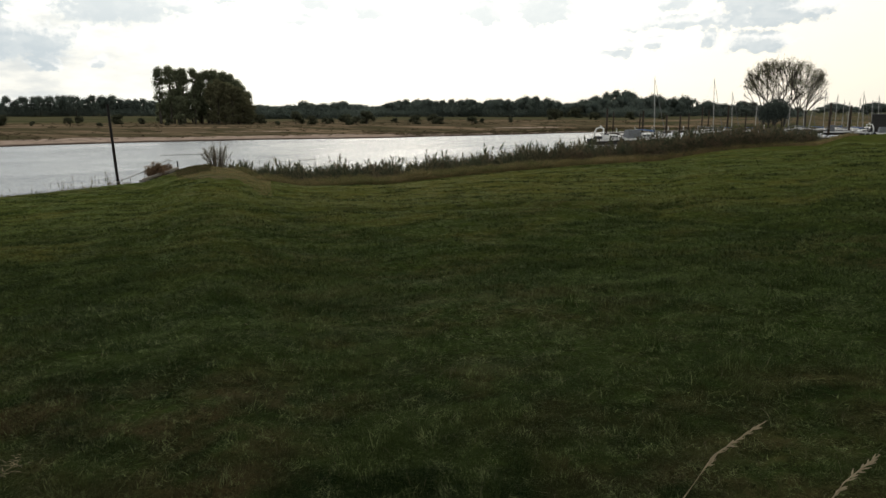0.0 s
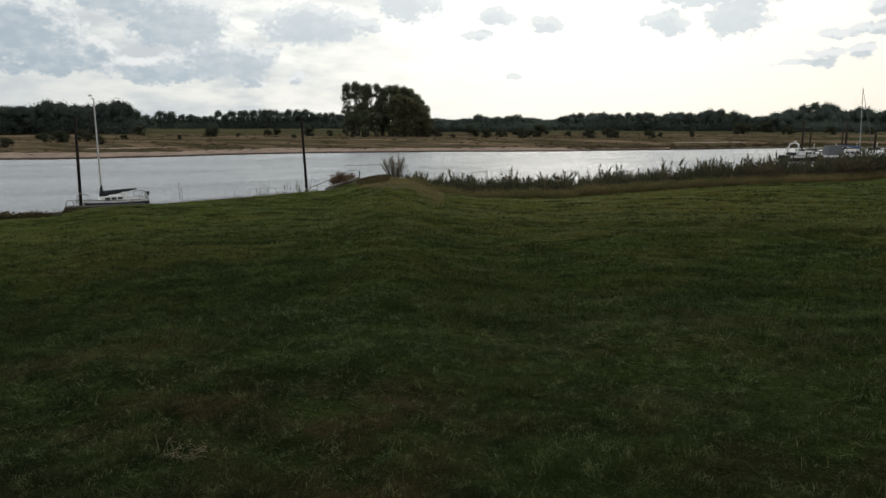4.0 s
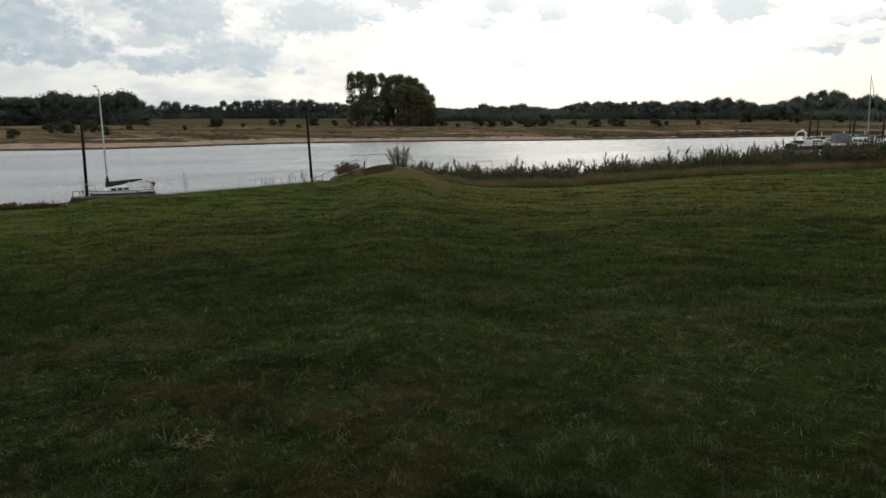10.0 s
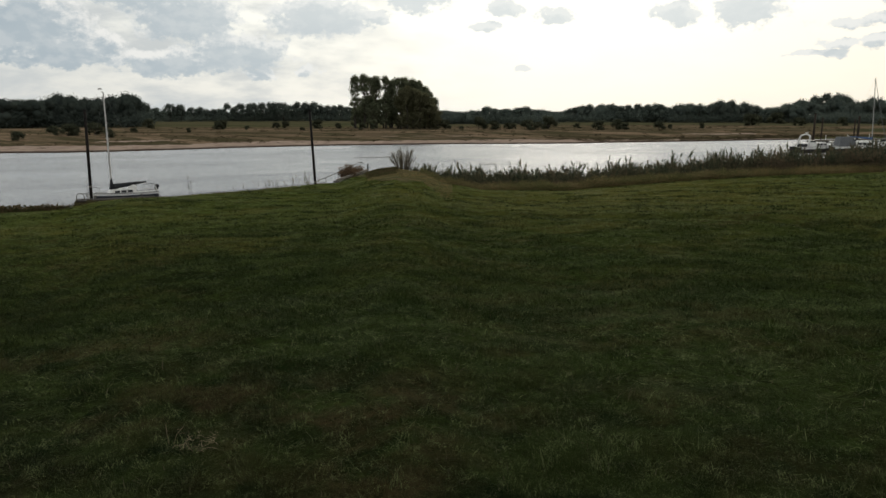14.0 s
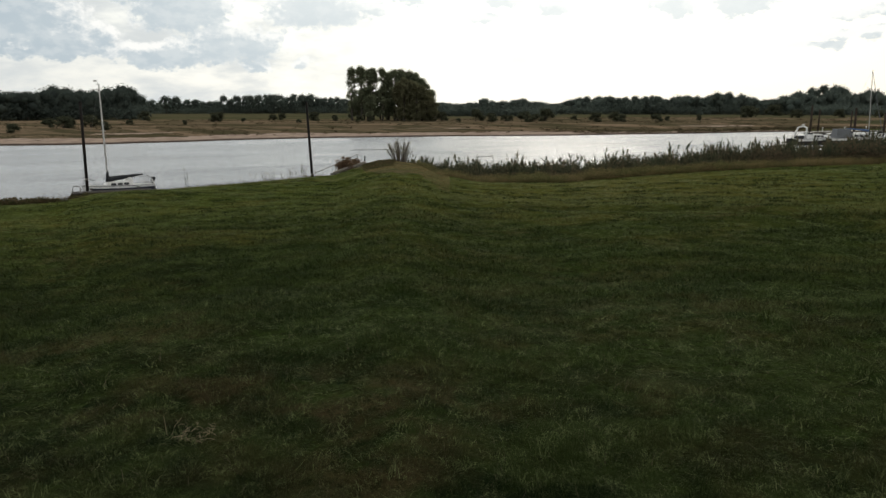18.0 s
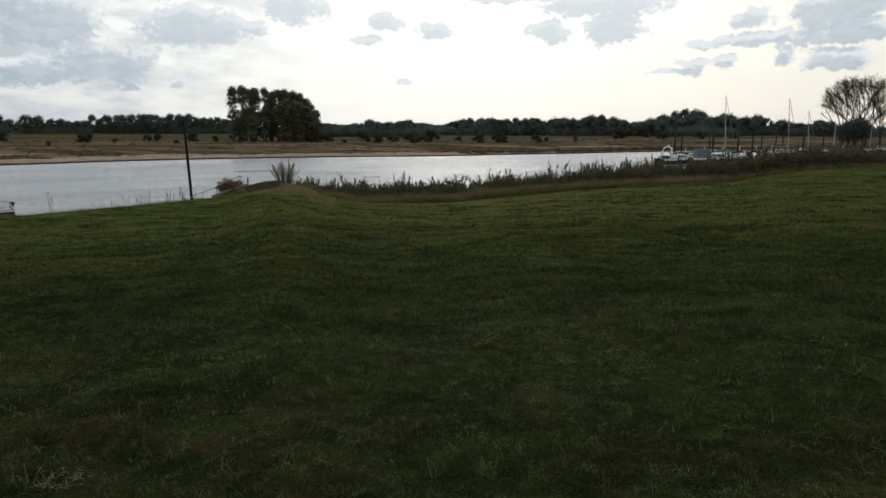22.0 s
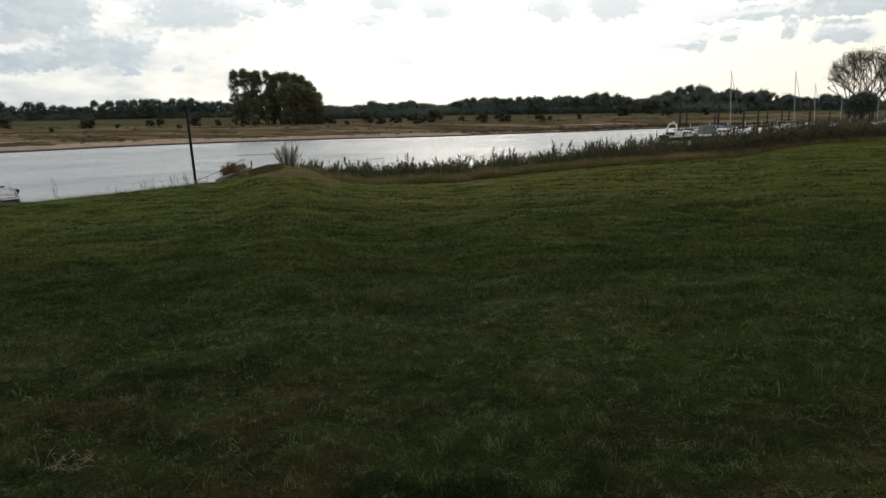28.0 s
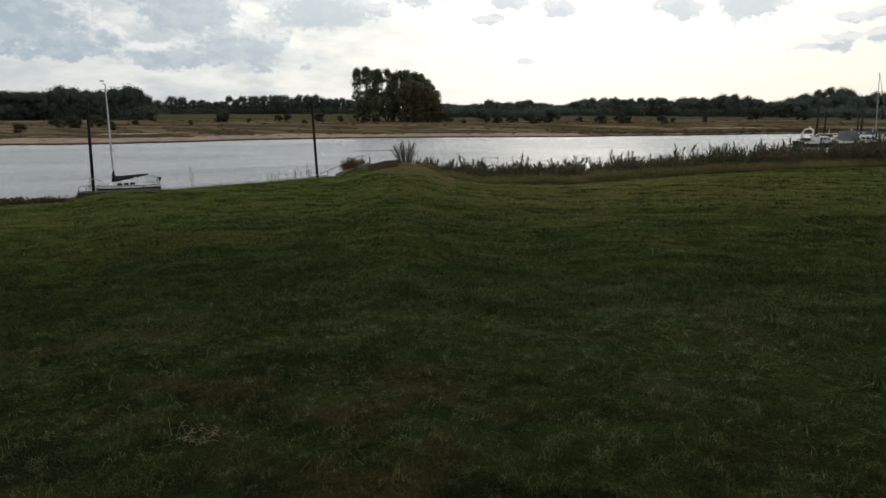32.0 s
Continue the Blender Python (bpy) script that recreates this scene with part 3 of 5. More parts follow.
def crown_mesh(name, mat, tall, clear, wide, lobes, per, size, shape="round", ragged=0.25, core=0.74):
    """An uneven crown of billowing lobes between the clear stem and the top: leaves over a dense heart."""
    half, cs, rs = (tall - clear) * 0.5, [], []
    power = {"column": 3.2, "dome": 2.8, "round": 2.1}[shape]
    for k in range(lobes):
        z = rng.uniform(-1, 1) if k > 3 else rng.uniform(0.75, 1.0)
        if shape == "dome":
            z = 1 - (1 - z) * 0.85
        rad = wide * (rng.uniform(0.40, 0.58) if shape == "column" else rng.uniform(0.28, 0.44))
        out = max(0.0, wide * (1 - abs(z) ** power) ** (1 / power) - rad * 0.6) if k > 3 else wide * rng.uniform(0.1, 0.45)
        t = rng.uniform(0, 2 * math.pi)
        out *= rng.uniform(0.55, 1.12)
        cs.append((out * math.cos(t), out * math.sin(t), clear + half + z * (half - min(rad * 0.8, half * 0.5))))
        rs.append(rad)
    cs, rs = np.array(cs), np.array(rs)
    c, r = np.repeat(cs, per, axis=0), np.repeat(rs, per)[:, None]
    d = rng.normal(size=c.shape)
    d /= np.linalg.norm(d, axis=1)[:, None]
    p = c + d * r * (0.80 + ragged * np.minimum(np.abs(rng.normal(size=r.shape)), 1.6))
    v, t = leaf_cloud(p, np.full(len(p), size * 0.5), 1, size)
    # the dense heart of each lobe, through which no light is seen
    bm = bmesh.new()
    bmesh.ops.create_icosphere(bm, subdivisions=1, radius=1.0)
    ball = [q.co.copy() for q in bm.verts]
    heart = np.array([[q.index for q in f.verts] for f in bm.faces])
    bm.free()
    vs, ts, base = [v], [t], len(v)
    for c, r in zip(cs, rs):
        shift = Vector(rng.uniform(0, 50, 3))
        vs.append(np.array([tuple(q * (1 + 0.45 * noise.noise(q * 1.7 + shift))) for q in ball]) * r * core + c)
        ts.append(heart + base)
        base += len(ball)
    v = np.concatenate(vs)
    v[:, 2] = np.maximum(v[:, 2], 0.12)
    return big_mesh(name, v, np.concatenate(ts), np.zeros((0, 4), int), mat)


def trunk_mesh(name, tall, thick, limbs, reach, clear):
    bm = bmesh.new()
    bend = [Vector((rng.uniform(-1, 1) * thick * 0.5, rng.uniform(-1, 1) * thick * 0.5, tall * f)) for f in (0, 0.25, 0.5, 0.75, 0.95)]
    bend[0] = Vector((0, 0, -0.3))
    tube(bm, bend, [thick * 1.25, thick * 0.9, thick * 0.65, thick * 0.4, thick * 0.12], 7)
    for k in range(limbs):
        h = rng.uniform(min(clear * 0.9, tall * 0.3), tall * 0.55)
        t = rng.uniform(0, 2 * math.pi)
        out = Vector((math.cos(t), math.sin(t), 0)) * reach * rng.uniform(0.5, 0.9)
        tube(bm, [(0, 0, h), out * 0.45 + Vector((0, 0, h + reach * 0.35)), out + Vector((0, 0, h + reach * 0.9))], [thick * 0.35, thick * 0.2, thick * 0.05], 5)
    return from_bm(name, bm, m_bark)


def tree_kind(mat, tall, clear, wide, lobes, per, size, shape, thick, limbs, ragged=0.25, core=0.74):
    return (trunk_mesh("trunk", tall * 0.9, thick, limbs, wide * 0.8, clear), crown_mesh("crown", mat, tall, clear, wide, lobes, per, size, shape, ragged, core))


def plant_tree(name, kind, az, r, scale, stretch, label, category, group, sink=0.0):
    p = polar(az, r)
    m = Matrix.Translation((p.x, p.y, gz(p.x, p.y) - sink)) @ Matrix.Rotation(rng.uniform(0, 6.28), 4, "Z") @ Matrix.Diagonal((scale, scale, stretch, 1))
    t = thing(name, m, label, category, group)
    part("trunk", kind[0], m_bark, t)
    part("crown", kind[1], m_leaf, t)
    return t


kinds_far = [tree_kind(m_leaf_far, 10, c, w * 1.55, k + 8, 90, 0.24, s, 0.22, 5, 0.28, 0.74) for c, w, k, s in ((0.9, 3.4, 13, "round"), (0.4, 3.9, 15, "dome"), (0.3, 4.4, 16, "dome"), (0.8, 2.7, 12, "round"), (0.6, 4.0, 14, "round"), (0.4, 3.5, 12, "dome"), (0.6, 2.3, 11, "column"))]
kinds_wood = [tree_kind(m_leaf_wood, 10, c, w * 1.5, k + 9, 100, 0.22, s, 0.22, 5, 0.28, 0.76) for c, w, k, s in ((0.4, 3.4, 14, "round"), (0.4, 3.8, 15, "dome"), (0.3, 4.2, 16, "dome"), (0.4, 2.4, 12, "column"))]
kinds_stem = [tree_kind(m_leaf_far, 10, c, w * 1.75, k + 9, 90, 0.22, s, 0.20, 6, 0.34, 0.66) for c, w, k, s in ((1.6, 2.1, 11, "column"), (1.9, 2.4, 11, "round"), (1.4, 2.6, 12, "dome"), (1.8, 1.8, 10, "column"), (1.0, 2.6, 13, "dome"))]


def row_of_trees(rows, kinds, label, group, name="tree"):
    """rows: bearing, distance, height, width scale."""
    for az, r, tall, w in rows:
        plant_tree(name, kinds[int(rng.integers(len(kinds)))], az, r, w, tall / 10.0, label, "tree", group)


def skyline(az0, az1, step, r, tops, jitter=0.25):
    """Rows along a belt of trees. tops: bearing and height pairs."""
    rows, az = [], az0
    while az < az1:
        tall = float(np.interp(az, [a for a, _ in tops], [h for _, h in tops])) * rng.uniform(0.86, 1.10)
        rows.append((az + rng.uniform(-1, 1) * step * jitter, r + rng.uniform(-10, 10), tall, rng.uniform(0.85, 1.2)))
        az += step * rng.uniform(0.8, 1.2)
    return rows


# the dark wood upstream
row_of_trees(skyline(-52, -38.2, 0.85, 285, [(-52, 11), (-46.3, 9.2), (-44.9, 11.0), (-42, 10.6), (-39.6, 11.4), (-38.2, 11.2)]), kinds_wood, "dark green broadleaf tree at the edge of a riverside wood", "riverside wood")
row_of_trees(skyline(-52, -38.6, 1.0, 300, [(-52, 11), (-46.3, 10), (-44, 11), (-38.6, 11.4)]), kinds_wood, "dark green broadleaf tree in a riverside wood", "riverside wood")
row_of_trees([(-37.6, 330, 9.4, 0.9), (-36.9, 345, 7.5, 0.9)], kinds_stem, "small broadleaf tree standing beside the wood", "meadow trees")
# the avenue behind the green field
row_of_trees([(-35.8, 470, 11.0, 1.1), (-35.0, 472, 10.4, 1.1)], kinds_stem, "round-crowned tree above a distant hedge", "field avenue")
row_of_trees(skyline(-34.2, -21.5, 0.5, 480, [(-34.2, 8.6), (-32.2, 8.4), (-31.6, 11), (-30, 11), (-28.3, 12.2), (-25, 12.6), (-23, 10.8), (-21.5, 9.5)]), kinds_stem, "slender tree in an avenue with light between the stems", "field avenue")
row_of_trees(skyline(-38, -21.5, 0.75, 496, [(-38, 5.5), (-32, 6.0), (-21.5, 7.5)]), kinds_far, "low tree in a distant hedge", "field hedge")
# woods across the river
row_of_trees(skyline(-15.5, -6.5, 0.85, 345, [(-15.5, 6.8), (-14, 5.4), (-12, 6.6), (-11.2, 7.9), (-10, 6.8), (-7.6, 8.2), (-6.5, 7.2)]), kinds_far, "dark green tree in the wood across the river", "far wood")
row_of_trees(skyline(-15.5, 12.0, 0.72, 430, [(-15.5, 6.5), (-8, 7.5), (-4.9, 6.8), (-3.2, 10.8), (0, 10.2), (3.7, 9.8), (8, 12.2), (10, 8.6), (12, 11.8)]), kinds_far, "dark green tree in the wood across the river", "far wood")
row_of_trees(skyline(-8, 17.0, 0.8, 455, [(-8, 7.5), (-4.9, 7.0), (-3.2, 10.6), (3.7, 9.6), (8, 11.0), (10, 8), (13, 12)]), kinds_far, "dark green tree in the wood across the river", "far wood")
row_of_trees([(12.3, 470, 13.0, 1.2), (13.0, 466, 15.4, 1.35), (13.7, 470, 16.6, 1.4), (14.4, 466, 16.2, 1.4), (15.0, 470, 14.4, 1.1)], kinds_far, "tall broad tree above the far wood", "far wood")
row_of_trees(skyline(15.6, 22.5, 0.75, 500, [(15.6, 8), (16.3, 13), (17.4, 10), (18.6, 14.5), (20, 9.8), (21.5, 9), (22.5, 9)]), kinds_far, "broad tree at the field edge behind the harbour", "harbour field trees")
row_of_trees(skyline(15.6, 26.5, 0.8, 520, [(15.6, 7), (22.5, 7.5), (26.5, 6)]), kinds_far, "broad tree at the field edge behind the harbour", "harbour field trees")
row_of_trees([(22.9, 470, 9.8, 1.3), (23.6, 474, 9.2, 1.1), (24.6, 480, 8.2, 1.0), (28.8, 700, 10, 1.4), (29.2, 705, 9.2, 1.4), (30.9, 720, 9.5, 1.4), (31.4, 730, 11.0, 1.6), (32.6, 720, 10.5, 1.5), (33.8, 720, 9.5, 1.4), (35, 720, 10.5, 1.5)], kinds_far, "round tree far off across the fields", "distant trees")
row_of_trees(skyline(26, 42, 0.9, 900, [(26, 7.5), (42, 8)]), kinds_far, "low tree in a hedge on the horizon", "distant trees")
row_of_trees(skyline(-75, -52, 1.4, 300, [(-75, 12), (-52, 11)]), kinds_wood, "dark green broadleaf tree in a riverside wood", "riverside wood")

def thicket(az0, az1, count, r, tall, label, mat=m_leaf_far):
    az = rng.uniform(az0, az1, count)
    rr = r + rng.uniform(-6, 6, count)
    x, y = rr * np.sin(np.radians(az)), rr * np.cos(np.radians(az))
    z = ground_z(x, y)[0]
    h = tall * rng.uniform(0.5, 1.15, count)
    rows = np.stack([x, y, z, rng.uniform(0, 6.28, count), h * 1.2, h, np.zeros(count), np.zeros(count)], -1)
    tagged(new("undergrowth", scatter("undergrowth", thicket_shapes, rows, mat)), label, "bushes", kind="stuff")


thicket_shapes = [leaf_cloud(rng.normal(size=(9, 3)) * (0.5, 0.5, 0.2) + (0, 0, 0.45), [0.50] * 9, 18, 0.072) for _ in range(5)]
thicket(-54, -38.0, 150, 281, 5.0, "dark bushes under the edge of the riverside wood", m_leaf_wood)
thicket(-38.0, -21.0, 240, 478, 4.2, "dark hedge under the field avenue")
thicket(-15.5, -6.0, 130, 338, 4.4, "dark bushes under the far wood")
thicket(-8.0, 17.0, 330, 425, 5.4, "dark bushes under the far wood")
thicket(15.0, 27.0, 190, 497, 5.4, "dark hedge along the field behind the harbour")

# the big clump on the far bank: tall poplars with clear stems beside a dense dome
kinds_pop = [tree_kind(m_leaf, 18, c, 1.60, 50, 110, 0.17, "column", 0.30, 9, 0.45, 0.58) for c in (3.2, 4.0, 3.6)]
for az, r, tall in ((-21.74, 246, 17.9), (-21.02, 244, 18.2), (-20.06, 246, 18.0), (-20.52, 250, 17.4), (-19.32, 245, 17.6)):
    plant_tree("poplar", kinds_pop[int(rng.integers(3))], az, r, rng.uniform(0.95, 1.1), tall / 18, "tall slim poplar with light between the crowns on the far bank", "tree", "poplar clump")
kinds_low = [tree_kind(m_leaf, 10, 0.2, 2.6, 16, 150, 0.22, s, 0.28, 6, 0.28, 0.74) for s in ("round", "dome", "column")]
for az, r, tall, w in ((-21.85, 250, 7.0, 0.6), (-21.35, 252, 8.0, 0.8), (-20.8, 250, 10.6, 1.0), (-20.3, 241, 8.6, 0.9), (-20.1, 253, 9.8, 1.0), (-19.5, 250, 10.4, 0.9), (-19.3, 241, 8.0, 0.8), (-19.0, 252, 13.8, 1.0)):
    plant_tree("tree", kinds_low[int(rng.integers(3))], az, r, w, tall / 10, "dark bushy tree between the poplar stems on the far bank", "tree", "poplar clump")
kinds_dark = [tree_kind(m_leaf, 17, 0.2, 2.4, 44, 110, 0.20, s, 0.40, 6, 0.35, 0.72) for s in ("column", "column", "round")]
for az, r, tall in ((-18.85, 248, 16.2), (-18.35, 246, 17.0), (-17.75, 247, 17.3), (-17.2, 248, 16.8), (-16.7, 247, 15.9), (-16.25, 249, 14.3), (-15.85, 247, 12.5), (-15.5, 246, 10.5)):
    plant_tree("poplar", kinds_dark[int(rng.integers(3))], az, r, rng.uniform(0.9, 1.1), tall / 17, "dense dark poplar leafy to the ground on the far bank", "tree", "poplar clump")
kinds_olive = [tree_kind(m_leaf_olive, 15, 0.2, 1.8, 44, 110, 0.20, "column", 0.36, 6, 0.35, 0.72) for _ in range(3)]
for az, r, tall in ((-18.1, 240, 12.6), (-17.6, 239, 14.0), (-17.1, 240, 13.6), (-16.6, 238, 12.6), (-16.15, 239, 11.6), (-15.75, 238, 10.0), (-15.4, 239, 8.0), (-15.12, 237, 6.2)):
    plant_tree("poplar", kinds_olive[int(rng.integers(3))], az, r, rng.uniform(0.85, 1.05), tall / 15, "olive young poplar leafy to the ground on the far bank", "tree", "poplar clump")

# shrubs on the far meadow
kinds_shrub = [(trunk_mesh("trunk", 1.6, 0.07, 4, 0.8, 0.3), crown_mesh("crown", m_leaf_shrub, 2.4, 0.0, 1.5, 11, 110, 0.10, "dome", 0.3)) for i in range(3)]
for az, r, s in ((-45.9, 175, 0.9), (-43.6, 190, 0.9), (-42.7, 185, 1.25), (-42.2, 187, 0.9), (-41.0, 188, 1.2), (-40.2, 176, 0.9), (-37.3, 262, 1.2), (-32.4, 232, 1.1), (-32.0, 234, 1.4),
                 (-28.0, 250, 0.9), (-27.3, 252, 0.9), (-24.7, 246, 1.4), (-23.2, 238, 0.8), (-21.2, 226, 0.8), (-20.3, 226, 0.7), (-14.5, 238, 1.4), (-11.8, 232, 1.5), (-10.6, 228, 1.3), (-9.5, 232, 0.8),
                 (-9.0, 235, 0.7), (-7.8, 222, 1.3), (-7.0, 226, 1.2), (-6.2, 240, 1.6), (-3.9, 250, 0.7), (-2.2, 232, 1.25), (-0.8, 236, 1.25), (-0.2, 240, 1.0), (2.3, 252, 1.2), (3.2, 260, 0.7), (5.4, 270, 0.8), (8.8, 330, 2.2),
                 (9.4, 335, 1.5), (10.6, 390, 2.4), (12.1, 330, 1.6), (14.8, 345, 1.4), (17.2, 350, 1.2), (-30.2, 230, 0.5), (-26.0, 215, 0.5), (-13.2, 222, 0.5), (-34.6, 205, 0.5), (-38.4, 205, 0.6)):
    plant_tree("shrub", kinds_shrub[int(rng.integers(3))], az, r, s * 1.25, s * rng.uniform(1.05, 1.3), "dark rounded shrub on the dry far meadow", "shrub", "meadow shrubs", 0.55 * s)


FAN_AZ, FAN_R = 25.58, 300


def in_fan(p):
    """Whether a point (metres to the side, away, up) lies in the wide dome that the crowns share."""
    return (abs(p.x) / 14.2) ** 2.4 + (p.y / 7.5) ** 2 + (abs(p.z - 14.2) / (10.6 if p.z > 14.2 else 7.0)) ** 2.4 < 1


def fan_tree(side, deep, first):
    """A tree of upswept, forking branches that fan out into the shared dome, with thin leaf."""
    bm = bmesh.new()
    foot = Vector((side, deep, 0))
    tips = []

    def limb(p, d, length, thick, level):
        q = p + d * length
        if level > 1 and (not in_fan(q) if q.z > 10 else abs(q.x - side) > 0.55 * q.z):
            q = p + d * length * rng.uniform(0.2, 0.5)
            level = 9
        bend = p.lerp(q, 0.5) + Vector(rng.normal(size=3) * length * 0.04)
        tube(bm, [p - foot, bend - foot, q - foot], [thick, thick * 0.84, thick * 0.7], 5 if level < 2 else 3, cap=False)
        if level >= 2 and rng.uniform() < (0.45 if level == 9 else 0.95):
            tips.append(tuple(q - foot))
            tips.append(tuple(bend - foot))
        if q.z > 8:
            for _ in range(2 if q.z < 16 else 1):
                twig = bend + Vector(rng.normal(size=3)) * 0.9 + Vector((0, 0, 0.5))
                tube(bm, [bend - foot, twig - foot], [0.03, 0.012], 3, cap=False)
                tips.append(tuple(twig - foot))
        if level >= 6:
            return
        for k in range(3 if level in (0, 2) else 2):
            e = (d + Vector(rng.normal(size=3)) * (0.21 if level else 0.26) + Vector((d.x * 0.10, 0, 0.04))).normalized()
            limb(q, e, length * rng.uniform(0.70, 0.98), thick * rng.uniform(0.60, 0.74), level + 1)

    crotch = foot + Vector((rng.normal() * 0.2, 0, first))
    tube(bm, [(0, 0, -0.3), (0.05, 0, first * 0.5), crotch - foot], [0.46, 0.36, 0.30], 8)
    for k in range(5):
        spread = (k - 2) * 0.33 + rng.normal() * 0.07 + side * 0.03
        d = Vector((spread, rng.normal() * 0.28, 1.0)).normalized()
        limb(crotch - Vector((0, 0, rng.uniform(0, first * 0.3))), d, 4.7 * rng.uniform(0.85, 1.15), 0.21, 0)
    tips = [q for q in tips if q[2] < 17 or rng.uniform() < 0.6]
    v, f = leaf_cloud(tips, [0.85] * len(tips), 4, 0.125)
    return from_bm("trunk", bm, m_bark), big_mesh("crown", v, f, np.zeros((0, 4), int), m_leaf_thin)


for side, deep, first in ((-6.2, 0.0, 5.6), (-2.6, 2.0, 6.4), (1.2, -1.5, 6.0), (5.6, -0.5, 6.6), (8.3, 1.8, 5.6)):
    to_fan = Matrix.Rotation(radians(-FAN_AZ), 4, "Z")
    p = to_fan @ Vector((side, FAN_R + deep, 0))
    t = thing("tree", Matrix.Translation((p.x, p.y, gz(p.x, p.y))) @ to_fan, "broad tree with upswept branches and thin leaf beside the harbour", "tree", "harbour trees")
    stem, leaves = fan_tree(side, deep, first)
    part("trunk", stem, m_bark, t)
    part("crown", leaves, m_leaf_thin, t)
kind_thorn = tree_kind(m_leaf_wood, 10, 1.2, 4.2, 30, 170, 0.20, "dome", 0.35, 9, 0.5, 0.55)
for az, r, tall, w in ((24.75, 280, 9.4, 0.72), (25.2, 284, 10.6, 0.85), (25.65, 286, 9.8, 0.70), (24.45, 286, 7.6, 0.55)):
    plant_tree("tree", kind_thorn, az, r, w, tall / 10, "dense dark thorn tree under the harbour trees", "tree", "harbour thorns", 0.1)

# ------------------------------------------------------------------ bank plants


def blade(v, t, x, y, z0, h, w, lean, turn, segs=2, tip=0.0):
    """One bent blade or leaf, added to the lists v, t."""
    c, s = math.cos(turn), math.sin(turn)
    base = len(v)
    for k in range(segs + 1):
        f = k / segs
        out, up = lean * f * f, z0 + h * f * (1 - 0.25 * (lean / max(h, 1e-3)) * f * 0.5)
        half = w * (1 - f) + tip * f
        px, py = x + c * out, y + s * out
        v.append((px - s * half, py + c * half, up))
        v.append((px + s * half, py - c * half, up))
    for k in range(segs):
        a = base + 2 * k
        t.append((a, a + 1, a + 3))
        if tip or k < segs - 1:
            t.append((a, a + 3, a + 2))


def tuft_shape(count, tall, width, spread, lean, segs=2):
    v, t = [], []
    for _ in range(count):
        h = tall * rng.uniform(0.55, 1.15)
        blade(v, t, rng.normal() * spread, rng.normal() * spread, 0, h, width * rng.uniform(0.7, 1.3), h * lean * rng.uniform(0.2, 1.4), rng.uniform(0, 6.28), segs)
    return np.array(v), np.array(t)


def reed_shape():
    v, t = [], []
    h = rng.uniform(0.85, 1.1)
    for turn in (0, 1.57):
        blade(v, t, 0, 0, 0, h, 0.007, 0.05, turn, 2, 0.004)
    for _ in range(8):
        z0 = h * rng.uniform(0.3, 0.92)
        blade(v, t, 0, 0, z0, h * rng.uniform(0.10, 0.20), 0.024, rng.uniform(0.08, 0.20), rng.uniform(0, 6.28), 2)
    if rng.uniform() < 0.4:
        for turn in (rng.uniform(0, 3), rng.uniform(0, 3)):
            blade(v, t, 0.05, 0, h * 0.96, 0.11, 0.018, 0.05, turn, 2, 0.006)
    return np.array(v), np.array(t)


def belt(az0, az1, count, d0, d1, tall, scale=1.0, lean=0.15, sinks=0.0, top=False):
    """Places in a belt along the lawn's edge; tall: bearing and height pairs."""
    az = rng.uniform(az0, az1, count)
    d = rng.uniform(d0, d1, count)
    e = np.interp(az, SHORE[:, 0], SHORE[:, 1])
    r = e + d
    x, y = r * np.sin(np.radians(az)), r * np.cos(np.radians(az))
    z = ground_z(x, y)[0] - sinks
    if top:
        h = np.clip(np.interp(az, [a for a, _ in tall], [b for _, b in tall]) - z, 0.35, 3.0) * rng.choice([0.65, 0.75, 0.82, 0.9, 0.97, 1.1], count) * rng.uniform(0.92, 1.04, count)
        h *= np.where(az < 9, 0.90 + 0.12 * np.sin(az * 2.9 + 1.0) * np.sin(az * 1.3) + 0.07 * np.sin(az * 7.7), 1.0 + 0.06 * np.sin(az * 5.3))
        return np.stack([x, y, z, rng.uniform(0, 6.28, count), h * scale, h, rng.normal(0, lean, count), rng.normal(0, lean, count)], -1)
    h = np.interp(az, [a for a, _ in tall], [b for _, b in tall]) * rng.uniform(0.65, 1.15, count) * (1 + 0.18 * wobble(x, y, 1.3, 2.0))
    return np.stack([x, y, z, rng.uniform(0, 6.28, count), h * scale, h, rng.normal(0, lean, count), rng.normal(0, lean, count)], -1)


# height of the reed tops above the water, by bearing
REED_TOP = [(-17, 2.9), (-14, 3.42), (-11, 3.56), (-7, 3.66), (-3, 3.62), (0, 3.85), (4, 3.8), (8, 3.95), (10.5, 4.0), (12.5, 3.85), (14.5, 4.0), (16.5, 4.35), (18.6, 4.7), (20.5, 5.0), (24.5, 4.95), (26.5, 4.8), (28.2, 4.25)]
reed_shapes = [reed_shape() for _ in range(14)]
tagged(new("reed_bed", scatter("reed_bed", reed_shapes, np.concatenate([
    belt(-17.2, 9.0, 5600, 0.9, 6.0, [(a, z - 0.28) for a, z in REED_TOP], 1.2, 0.18, 0, True), belt(5, 28.2, 4800, 1.2, 8.0, REED_TOP, 0.9, 0.10, 0, True)]), m_reed)),
    "dense green-brown reeds with dark plumes along the bank", "reeds", kind="stuff")
tan_shapes = [tuft_shape(12, 1.0, 0.012, 0.12, 0.5, 1) for _ in range(8)]
